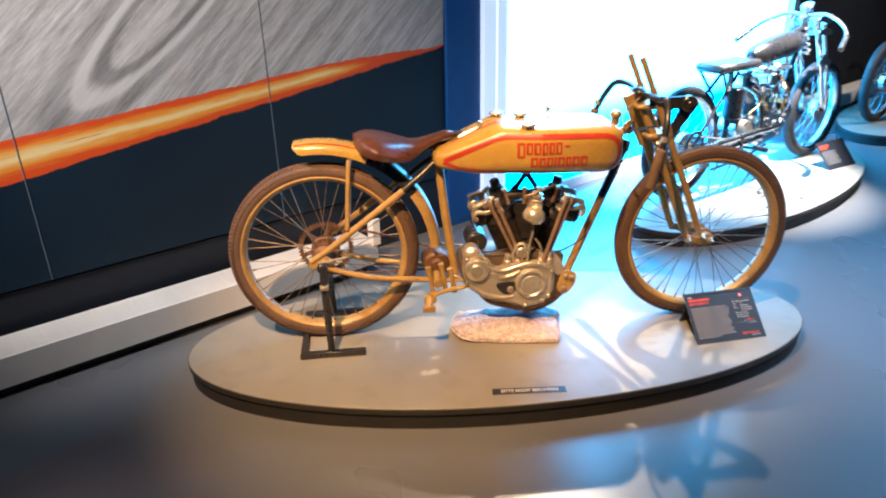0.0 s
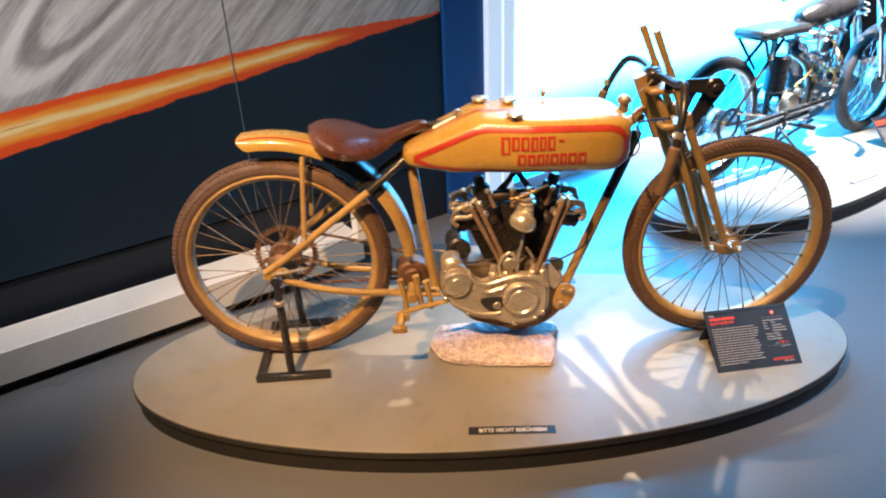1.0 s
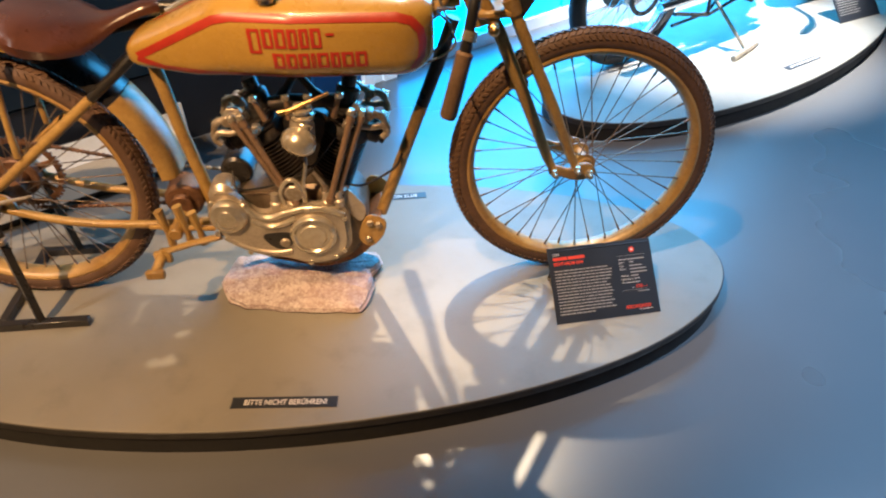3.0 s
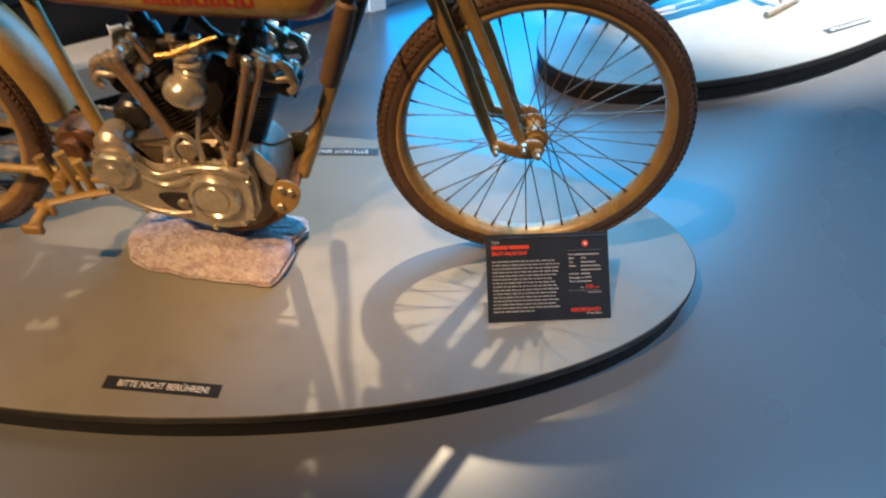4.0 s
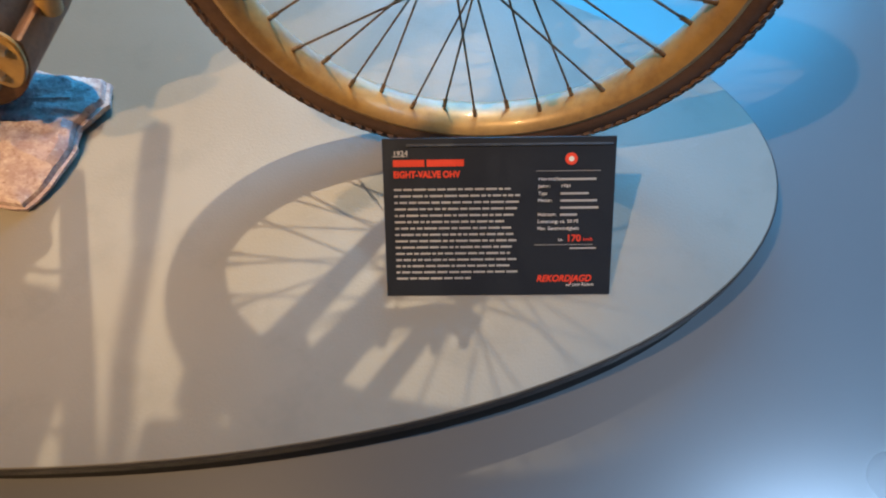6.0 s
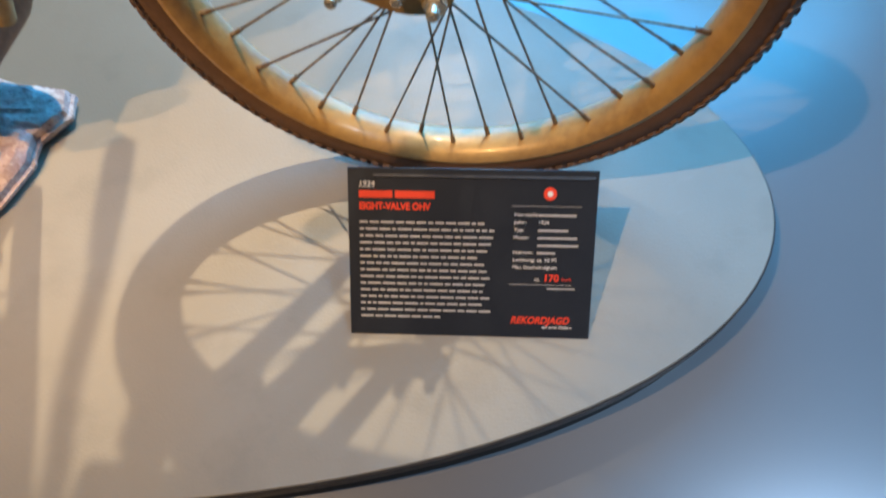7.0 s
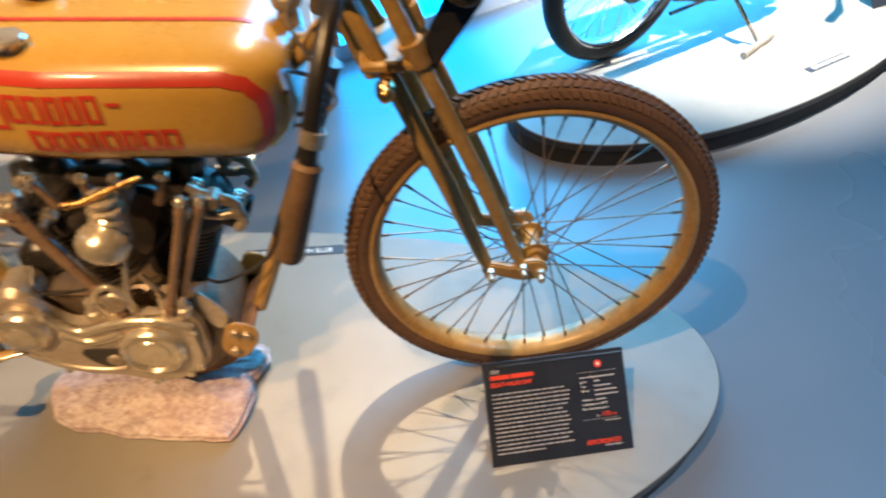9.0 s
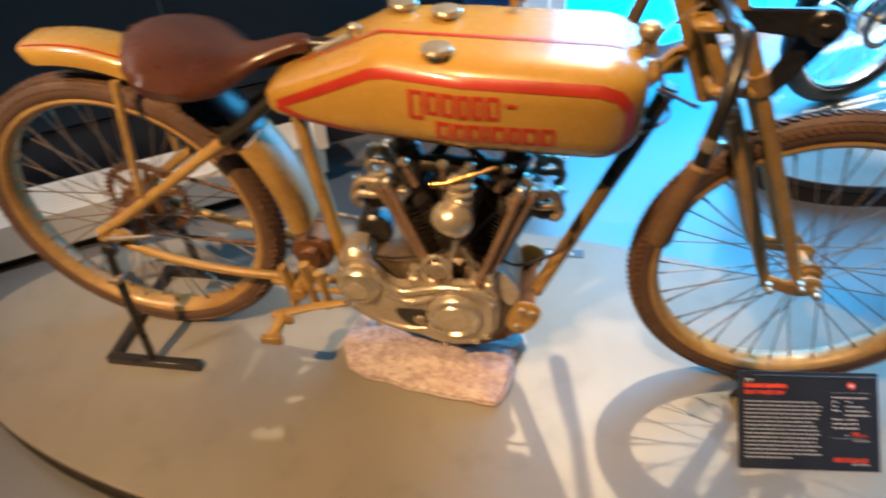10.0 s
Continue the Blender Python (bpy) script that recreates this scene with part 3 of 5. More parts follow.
part("brake_rod", tube([(-0.845, -0.112, 0.472), (-0.80, -0.114, 0.478), (-0.725, -0.110, 0.491)], [0.004, 0.006, 0.003], 8), STEEL, bike)


# rear fender
def fender(a0, a1, steps, material, name, label=""):
    section = [(-0.060, 0.410), (-0.060, 0.428), (-0.050, 0.443), (-0.030, 0.450), (0, 0.452), (0.030, 0.450), (0.050, 0.443), (0.060, 0.428), (0.060, 0.410), (0.057, 0.410), (0.057, 0.427), (0.048, 0.440), (0.028, 0.447), (0, 0.449), (-0.028, 0.447), (-0.048, 0.440), (-0.057, 0.427), (-0.057, 0.410)]
    verts, faces, m = [], [], len(section)
    for i in range(steps + 1):
        f = i / steps
        w = radians(a0 + (a1 - a0) * f)
        for y, r in section:
            k = 1.0
            if name == "rear_fender":
                k = 0.35 + 0.65 * min(1.0, f / 0.10) ** 0.5
            rr = 0.450 - (0.450 - r) * k
            verts.append((RX + rr * math.cos(w), y * (0.75 + 0.25 * k), AX + rr * math.sin(w)))
    for i in range(steps):
        faces += [[i * m + j, i * m + (j + 1) % m, (i + 1) * m + (j + 1) % m, (i + 1) * m + j] for j in range(m)]
    faces += [list(range(m)), [steps * m + j for j in range(m)][::-1]]
    bm = mesh_of(verts, faces)
    bmesh.ops.recalc_face_normals(bm, faces=bm.faces)
    return part(name, bm, material, bike, label)


fender(100, 64, 18, PAINT, "rear_fender", "tan rear fender with a red line")
fender(63.5, 35, 12, BLACK, "fender_bridge", "black middle of the rear fender")
fender(34.5, 3, 16, FRAME, "fender_front", "dull tan lower end of the fender")
part("fender_line", tube([(RX + 0.4465 * math.cos(radians(w)), -0.045, AX + 0.4465 * math.sin(radians(w))) for w in range(99, 63, -3)], 0.0022, 6), RED, bike, "red pinstripe")

# tank
TB, TT = 0.790, 0.957


def tank_section(x):
    """Half width, bottom and top of the tank at x."""
    f = (x + 0.400) / 0.69
    half = 0.160 * min(1.0, 0.58 + 0.75 * f) if f < 0.9 else 0.160
    bottom = 0.806 - 0.028 * min(1, f / 0.22) - 0.012 * f
    top = 0.862 + (0.100 * min(1.0, f / 0.33)) - 0.016 * max(0, f - 0.33)
    if x > 0.215:
        k = math.sqrt(max(0.0, 1 - ((x - 0.215) / 0.080) ** 2))
        half *= 0.55 + 0.45 * k
        middle = (bottom + top) / 2
        bottom, top = middle - (middle - bottom) * (0.42 + 0.58 * k), middle + (top - middle) * (0.55 + 0.45 * k)
    if x < -0.368:
        k = math.sqrt(max(0.0, 1 - ((-0.368 - x) / 0.032) ** 2))
        half *= 0.6 + 0.4 * k
        middle = (bottom + top) / 2
        bottom, top = middle - (middle - bottom) * (0.3 + 0.7 * k), middle + (top - middle) * (0.3 + 0.7 * k)
    return half, bottom, top


def tank_side(x, z, lift=0.0012):
    half, bottom, top = tank_section(x)
    k = min(0.999, abs(z - (bottom + top) / 2) / ((top - bottom) / 2))
    return -half * (1 - k ** 3.6) ** (1 / 3.6) - lift


def tank_top(x, y, lift=0.0012):
    half, bottom, top = tank_section(x)
    k = min(0.999, abs(y) / half)
    return (bottom + top) / 2 + (top - bottom) / 2 * (1 - k ** 3.6) ** (1 / 3.6) + lift


xs = [-0.400, -0.398, -0.393, -0.384, -0.372, -0.36] + [-0.345 + 0.02 * k for k in range(29)] + [0.232, 0.248, 0.262, 0.275, 0.285, 0.291, 0.2945, 0.295]
verts, faces, m = [], [], 48
for x in xs:
    half, bottom, top = tank_section(x)
    for k in range(m):
        w = 2 * math.pi * k / m
        c, s = math.cos(w), math.sin(w)
        verts.append((x, half * math.copysign(abs(c) ** (2 / 3.6), c), (bottom + top) / 2 + (top - bottom) / 2 * math.copysign(abs(s) ** (2 / 3.6), s)))
for i in range(len(xs) - 1):
    faces += [[i * m + k, i * m + (k + 1) % m, (i + 1) * m + (k + 1) % m, (i + 1) * m + k] for k in range(m)]
faces += [list(range(m)), [(len(xs) - 1) * m + k for k in range(m)]]
bm = mesh_of(verts, faces)
bmesh.ops.recalc_face_normals(bm, faces=bm.faces)
tank = part("fuel_tank", bm, PAINT, bike, "glossy tan fuel tank with red border stripes", 60)


def ribbon(path, width, place, closed=False):
    """A thin painted band along a path of two coordinates, laid on a surface by place(a, b)."""
    pts = [Vector((*p, 0)) for p in path]
    n = len(pts)
    verts, faces = [], []
    for i, p in enumerate(pts):
        ahead = (pts[(i + 1) % n if closed else min(i + 1, n - 1)] - pts[i - 1 if closed else max(i - 1, 0)]).normalized()
        side = Vector((-ahead.y, ahead.x, 0)) * width / 2
        verts += [place(*(p + side * k).xy) for k in (1, 0.6, 0.2, -0.2, -0.6, -1)]
    for i in range(n if closed else n - 1):
        j = (i + 1) % n
        faces += [[i * 6 + k, i * 6 + k + 1, j * 6 + k + 1, j * 6 + k] for k in range(5)]
    return mesh_of(verts, faces)


def stretch(points, step=0.012):
    out = []
    for a, b in zip(points, points[1:]):
        k = max(1, int(math.dist(a, b) / step))
        out += [(a[0] + (b[0] - a[0]) * i / k, a[1] + (b[1] - a[1]) * i / k) for i in range(k)]
    return out + [points[-1]]


upper = stretch([(-0.364, 0.838), (-0.27, 0.880), (-0.178, 0.921), (-0.14, 0.927), (0.0, 0.925), (0.215, 0.920), (0.245, 0.911), (0.264, 0.888), (0.268, 0.86), (0.264, 0.828), (0.245, 0.802)])
lower = stretch([(-0.366, 0.834), (-0.31, 0.811), (-0.2, 0.797), (0.0, 0.789), (0.2, 0.784), (0.245, 0.797)])
part("side_stripe", ribbon(upper, 0.017, lambda x, z: (x, tank_side(x, z), z)), RED, tank, "red border stripe")
part("side_stripe", ribbon(lower, 0.014, lambda x, z: (x, tank_side(x, z), z)), RED, tank, "red border stripe")
part("top_stripe", ribbon(stretch([(-0.33, -0.035), (-0.22, -0.045), (0.25, -0.045)]), 0.010, lambda x, y: (x, y, tank_top(x, y))), RED, tank, "red line along the tank top")
# the maker's name as plain hollow red blocks


def hollow_block(x0, x1, z0, z1, stem, bar):
    """Four painted strips round a rectangle on the tank's side."""
    shapes = []
    for a, b, c, d in ((x0, x0 + stem, z0, z1), (x1 - stem * 0.7, x1, z0, z1), (x0 + stem, x1 - stem * 0.7, z1 - bar, z1), (x0 + stem, x1 - stem * 0.7, z0, z0 + bar)):
        shapes.append(ribbon([(a + (b - a) * k / 3, (c + d) / 2) for k in range(4)], d - c, lambda p, q: (p, tank_side(p, q, 0.0016), q)))
    return join(*shapes)


for row, (x0, z0, z1, widths) in enumerate(((-0.106, 0.864, 0.906, (31, 27, 28, 25, 24, 27)), (-0.058, 0.817, 0.853, (29, 27, 27, 13, 29, 24, 30, 29)))):
    x = x0
    for i, w in enumerate(widths):
        x1 = x + w / 1000 - 0.004
        low = z0 - (0.012 if row == 0 and i == 0 else 0)
        stem = min(0.0085, (x1 - x) * 0.45)
        part("name_block", hollow_block(x, x1, low, z1, stem, 0.0065), RED, tank, "plain red block of a painted name")
        x = x1 + 0.004
part("name_block", ribbon([(0.062 + 0.006 * k, 0.892) for k in range(4)], 0.006, lambda a, b: (a, tank_side(a, b, 0.0016), b)), RED, tank)
for x, y in ((-0.150, 0.058), (-0.064, 0.032), (-0.060, -0.108)):
    z = tank_top(x, y, 0)
    part("filler_cap", lathe([(-0.004, 0), (-0.004, 0.018), (0.006, 0.018), (0.007, 0.026), (0.012, 0.0275), (0.016, 0.025), (0.018, 0.012), (0.0185, 0)], (x, y, z), "z", 28), NICKEL, tank, "nickel filler cap")
part("hand_pump", join(drum((-0.225, -0.02, 0.95), (0.3, 0, 1), 0.012, 0.012), tube([(-0.225, -0.02, 0.94), (-0.30, -0.02, 0.905)], 0.011, 10)), NICKEL, tank, "bright metal fitting behind the tank")
part("top_valve", join(drum((0.055, 0.085, 0.972), "z", 0.008, 0.012), tube([(0.055, 0.085, 0.978), (0.075, 0.075, 0.975)], 0.004, 8)), BRASS, tank)

# saddle
verts, faces = [], []
US = [0, 0.015, 0.05, 0.11, 0.19, 0.28, 0.37, 0.46, 0.55, 0.64, 0.73, 0.82, 0.90, 0.955, 0.985, 1]
outline = curve([(0, 0.012, 0), (0.05, 0.075, 0), (0.15, 0.135, 0), (0.30, 0.160, 0), (0.45, 0.138, 0), (0.58, 0.090, 0), (0.72, 0.045, 0), (0.88, 0.031, 0), (0.97, 0.022, 0), (1.0, 0.006, 0)], 10)
line = curve([(0, 0.935, 0), (0.08, 0.944, 0), (0.22, 0.934, 0), (0.42, 0.912, 0), (0.60, 0.898, 0), (0.80, 0.918, 0), (0.93, 0.929, 0), (1, 0.922, 0)], 10)


def along_curve(points, u):
    for a, b in zip(points, points[1:]):
        if b.x >= u - 1e-6:
            return a.y + (b.y - a.y) * (u - a.x) / max(1e-6, b.x - a.x)
    return points[-1].y


NV = 13
for under in (0, 1):
    for u in US:
        half, z = along_curve(outline, u), along_curve(line, u)
        for j in range(NV):
            v = -1 + 2 * j / (NV - 1)
            droop = 0.040 * abs(v) ** 3 * min(1, half / 0.10) + 0.012 * (1 - v * v) * max(0, 1 - u * 1.6)
            verts.append((-0.688 + 0.372 * u, half * v * (1 - 0.06 * under), z - droop - under * (0.014 + 0.022 * max(0, 1 - u * 1.7))))
nu = len(US)
for under in (0, 1):
    for i in range(nu - 1):
        for j in range(NV - 1):
            a = under * nu * NV + i * NV + j
            faces.append([a, a + 1, a + NV + 1, a + NV] if not under else [a, a + NV, a + NV + 1, a + 1])
edge = [i * NV for i in range(nu)] + [(nu - 1) * NV + j for j in range(1, NV)] + [i * NV + NV - 1 for i in range(nu - 2, -1, -1)] + [j for j in range(NV - 2, 0, -1)]
for a, b in zip(edge, edge[1:] + edge[:1]):
    faces.append([a, b, b + nu * NV, a + nu * NV])
bm = mesh_of(verts, faces)
bmesh.ops.recalc_face_normals(bm, faces=bm.faces)
saddle = part("saddle", bm, LEATHER, bike, "worn dark brown leather saddle", 70)
part("saddle_bar", join(tube([(-0.60, 0.02, 0.865), (-0.45, 0.01, 0.86), (-0.345, 0, 0.88), (-0.30, 0, 0.885)], 0.011, 10), tube([(-0.34, 0, 0.912), (-0.27, 0, 0.912)], 0.013, 12)), BLACK, bike, "black saddle support bar")
for s in (-1, 1):
    part("saddle_spring", tube([(-0.60 + 0.016 * math.cos(w * 0.9), s * 0.06 + 0.016 * math.sin(w * 0.9), 0.815 + 0.0016 * w) for w in range(0, 32)], 0.003, 6), BLACK, bike, "black coil spring")

# fork
SL = 0.306 / 0.693
for s in (-1, 1):
    y = s * 0.063
    front = [(0.352, y * 0.95, 1.172), (0.352 + 0.25 * SL, y, 0.922), (0.352 + 0.52 * SL, y, 0.652), (0.640, s * 0.064, 0.507), (0.655, s * 0.066, 0.474)]
    part("fork_leg", tube([front[0], (0.40, y * 0.95, 1.063), (0.4005, y * 0.95, 1.062), *front[1:]], [0.0115, 0.0105, 0.0125, 0.0135, 0.0135, 0.012, 0.010], 14), FRAME, bike)
    rear = [(0.372, y * 0.8, 0.985), (0.440, y, 0.850), (0.520, y, 0.655), (0.578, s * 0.065, 0.507), (0.596, s * 0.067, 0.467)]
    part("fork_leg", tube(rear, [0.012, 0.0155, 0.0155, 0.013, 0.010], 14), FRAME, bike)
    part("rocker", plate(smooth_outline([(x, z - 0.004) for x, z in ((0.583, 0.475), (0.600, 0.487), (0.640, 0.475), (0.668, 0.488), (0.695, 0.484), (0.707, 0.462), (0.690, 0.443), (0.655, 0.440), (0.615, 0.454), (0.590, 0.459))]), s * 0.071 - 0.0065, s * 0.071 + 0.0065, 0.003), FRAME, bike)
    for x, z, r in ((0.596, 0.467, 0.011), (0.657, 0.473, 0.0105), (0.690, 0.459, 0.012)):
        part("fork_bolt", join(drum((x, s * 0.084, z), "y", r, 0.007, 0.002, 6), drum((x, s * 0.095, z), "y", r * 0.55, 0.010, 0.002, 12)), NICKEL, bike, "bright fork bolt")
    part("leg_clamp", lathe([(-0.020, 0), (-0.020, 0.017), (0.020, 0.020), (0.020, 0)], (0.352 + 0.27 * SL, y, 0.902), (-SL, 0, 1), 18), FRAME, bike)
    part("spring_cap", join(drum((0.425, s * 0.092, 0.862), "y", 0.014, 0.014), ball((0.425, s * 0.108, 0.862), 0.012)), BRASS, bike, "brass fork cap")
part("fork_crown", join(box(0.390, -0.080, 0.878, 0.472, 0.080, 0.897, 0.006), box(0.345, -0.076, 0.987, 0.425, 0.076, 1.006, 0.006)), FRAME, bike)
part("fork_bridge", join(tube([(0.500, -0.070, 0.700), (0.500, 0.070, 0.700)], 0.013, 12), box(0.478, -0.05, 0.690, 0.522, 0.05, 0.716, 0.006)), FRAME, bike)
part("fork_spring", tube([(0.395 - 0.0012 * k * 0.44 + 0.017 * math.cos(k * 0.8), 0.017 * math.sin(k * 0.8), 0.905 + 0.0012 * k) for k in range(70)], 0.004, 6), IRON, bike, "black fork spring")
# friction damper ahead of the fork
damper = part("damper", join(drum((0.540, -0.070, 1.003), "y", 0.030, 0.014, 0.004), drum((0.540, -0.070, 1.003), "y", 0.012, 0.020, 0.003)), BLACK, bike, "black friction damper with two arms")
part("damper_arm", plate([(0.39, 1.030), (0.540, 1.030), (0.560, 0.985), (0.50, 0.985), (0.39, 0.998)], -0.074, -0.062, 0.003), BLACK, damper)
part("damper_arm", plate([(0.572, 0.995), (0.515, 0.985), (0.468, 0.885), (0.478, 0.868), (0.502, 0.875), (0.566, 0.970)], -0.060, -0.050, 0.003), BLACK, damper)

# handlebar
stem = (0.372, 0, 1.035)
for s in (-1, 1):
    path = [(0.372, 0, 1.030), (0.385, s * 0.06, 1.040), (0.385, s * 0.16, 1.045), (0.374 - s * 0.010, s * 0.235, 1.046 - s * 0.010), (0.358 - s * 0.012, s * 0.290, 1.000 - s * 0.014), (0.344 - s * 0.012, s * 0.318, 0.950 - s * 0.010), (0.326 - s * 0.014, s * 0.334, 0.885)]
    part("handlebar", tube(curve(path, 6), 0.0115, 12), BLACK, bike, "black bent track handlebar")
    a, b = Vector((0.333 - s * 0.013, s * 0.328, 0.912)), Vector((0.296 - s * 0.012, s * 0.352, 0.784))
    part("grip", tube([a, a + (b - a) * 0.04, a + (b - a) * 0.10, a + (b - a) * 0.94, b], [0.013, 0.0175, 0.0165, 0.0175, 0.014], 18), GRIP, bike, "thick brown rubber handlebar grip")
    part("bar_collar", tube([a + (a - b) * 0.30, a + (a - b) * 0.16], 0.0150, 16), NICKEL, bike, "bright metal bar collar")
part("stem", join(lathe([(-0.03, 0), (-0.03, 0.020), (0.0, 0.024), (0.022, 0.018), (0.026, 0)], stem, "z", 20), box(0.352, -0.035, 1.012, 0.395, 0.035, 1.052, 0.006)), BLACK, bike)
part("steering_knob", join(ball((0.292, -0.005, 0.962), 0.023, (1, 1, 0.75)), drum((0.292, -0.005, 0.942), "z", 0.016, 0.02)), STEEL, bike, "bright domed steering knob")
part("control_cable", tube(curve([(0.33, -0.30, 0.985), (0.30, -0.15, 0.93), (0.335, -0.06, 0.86), (0.315, -0.05, 0.815), (0.26, -0.03, 0.778), (0.17, -0.04, 0.765)]), 0.0035, 8), BLACK, bike)
part("control_cable", tube(curve([(0.36, -0.05, 1.03), (0.30, -0.06, 0.97), (0.325, -0.05, 0.88), (0.345, -0.02, 0.80), (0.27, -0.02, 0.76), (0.20, 0.03, 0.76)]), 0.003, 8), STEEL, bike)

# the fork and the front wheel stand turned by two degrees on the steering head
turned = Matrix.Translation((0.575, 0, 0.464)) @ Matrix.Rotation(radians(2.0), 4, (-0.388, 0, 0.922)) @ Matrix.Translation((-0.575, 0, -0.464))
turned = Matrix.Translation(-PLACE[bike]) @ turned @ Matrix.Translation(PLACE[bike])
for ob in bike.children:
    if ob.name.split(".")[0] in ("front_wheel", "fork_leg", "rocker", "fork_bolt", "leg_clamp", "spring_cap", "fork_crown", "fork_bridge", "fork_spring", "damper"):
        ob.matrix_basis = turned @ ob.matrix_basis

# engine
crank = (-0.035, 0, 0.330)
engine = part("crankcase", join(drum(crank, "y", 0.135, 0.085, 0.012, 40), plate(smooth_outline([(-0.30, 0.42), (-0.28, 0.31), (-0.14, 0.255), (-0.06, 0.30), (-0.06, 0.42), (-0.20, 0.45)]), -0.075, 0.075, 0.008)), CRANK, bike, "stained brown metal crankcase")
cover = smooth_outline([(-0.302, 0.435), (-0.298, 0.380), (-0.262, 0.318), (-0.190, 0.272), (-0.125, 0.258), (-0.060, 0.236), (0.005, 0.246), (0.050, 0.290), (0.058, 0.345), (0.052, 0.405), (0.020, 0.440), (-0.020, 0.428), (-0.070, 0.438), (-0.120, 0.424), (-0.165, 0.410), (-0.200, 0.432), (-0.230, 0.470), (-0.275, 0.472)])
part("timing_cover", plate(cover, -0.130, -0.084, 0.013), CASE, engine, "polished timing cover")
part("round_cover", lathe([(0.0, 0), (-0.0, 0.062), (-0.008, 0.062), (-0.016, 0.056), (-0.017, 0.050), (-0.011, 0.045), (-0.011, 0.036), (-0.015, 0.033), (-0.016, 0.0)], (-0.040, -0.130, 0.345), "y", 40), NICKEL, engine)
part("magneto_cover", lathe([(0.0, 0), (0, 0.050), (-0.010, 0.049), (-0.018, 0.042), (-0.020, 0.028), (-0.024, 0.024), (-0.025, 0)], (-0.250, -0.128, 0.415), "y", 36), NICKEL, engine)
part("cover_rib", tube(curve([(-0.215, -0.124, 0.455), (-0.185, -0.127, 0.415), (-0.15, -0.128, 0.402), (-0.10, -0.128, 0.415), (-0.055, -0.128, 0.425), (0.0, -0.128, 0.420), (0.045, -0.126, 0.398)]), 0.0095, 12), NICKEL, engine, "bright rib of the cover")
part("cover_rib", tube(curve([(-0.195, -0.128, 0.395), (-0.15, -0.130, 0.375), (-0.105, -0.130, 0.385), (-0.08, -0.129, 0.40)]), 0.0085, 12), NICKEL, engine)
part("cover_rib", tube(curve([(-0.275, -0.126, 0.345), (-0.215, -0.128, 0.305), (-0.15, -0.129, 0.288), (-0.105, -0.128, 0.292)]), 0.008, 12), CASE, engine)
# no hole is cut: a black plate stands for the shade inside the opening
part("cover_shade_patch", plate(smooth_outline([(-0.170, 0.350), (-0.100, 0.352), (-0.098, 0.318), (-0.130, 0.300), (-0.160, 0.318)]), -0.1325, -0.126, 0), BLACK, engine, "black patch standing for the shade in a cover opening")
part("pinion", drum((-0.118, -0.132, 0.322), "y", 0.014, 0.006, 0.002), STEEL, engine)
for i, (x, z) in enumerate(((-0.288, 0.36), (-0.215, 0.295), (-0.06, 0.248), (0.035, 0.285), (0.045, 0.39), (-0.01, 0.425), (-0.105, 0.415), (-0.205, 0.445), (-0.285, 0.455), (0.010, 0.265))):
    part("cover_screw", drum((x, -0.131, z), "y", 0.0075, 0.005, 0.0015, 8), NICKEL, engine)
part("oil_pan", plate(smooth_outline([(-0.235, 0.285), (-0.20, 0.240), (-0.13, 0.212), (-0.03, 0.188), (0.06, 0.215), (0.115, 0.27), (0.135, 0.33), (0.10, 0.31), (0.05, 0.25), (-0.03, 0.22), (-0.12, 0.245), (-0.20, 0.28)]), -0.080, 0.080, 0.004), RUST, engine, "brown dull belly plate")
part("magneto", join(drum((-0.262, -0.07, 0.456), "y", 0.036, 0.040, 0.012, 30), tube([(-0.262, -0.08, 0.440), (-0.262, -0.08, 0.464)], 0.034, 20)), CASE, engine, "round metal magneto")
part("generator_can", drum((-0.235, 0.03, 0.480), "y", 0.042, 0.055, 0.008, 30), BLACK, engine, "glossy dark round can")
for s in (-1, 1):
    part("engine_plate", plate(smooth_outline([(0.075, 0.300), (0.105, 0.270), (0.140, 0.305), (0.150, 0.350), (0.125, 0.372), (0.095, 0.365)]), s * 0.098 - 0.004, s * 0.098 + 0.004, 0.002), FRAME, engine)
    for x, z in ((0.100, 0.300), (0.130, 0.345), (0.108, 0.352)):
        part("plate_bolt", drum((x, s * 0.105, z), "y", 0.0095, 0.006, 0.002, 6), STEEL, engine)

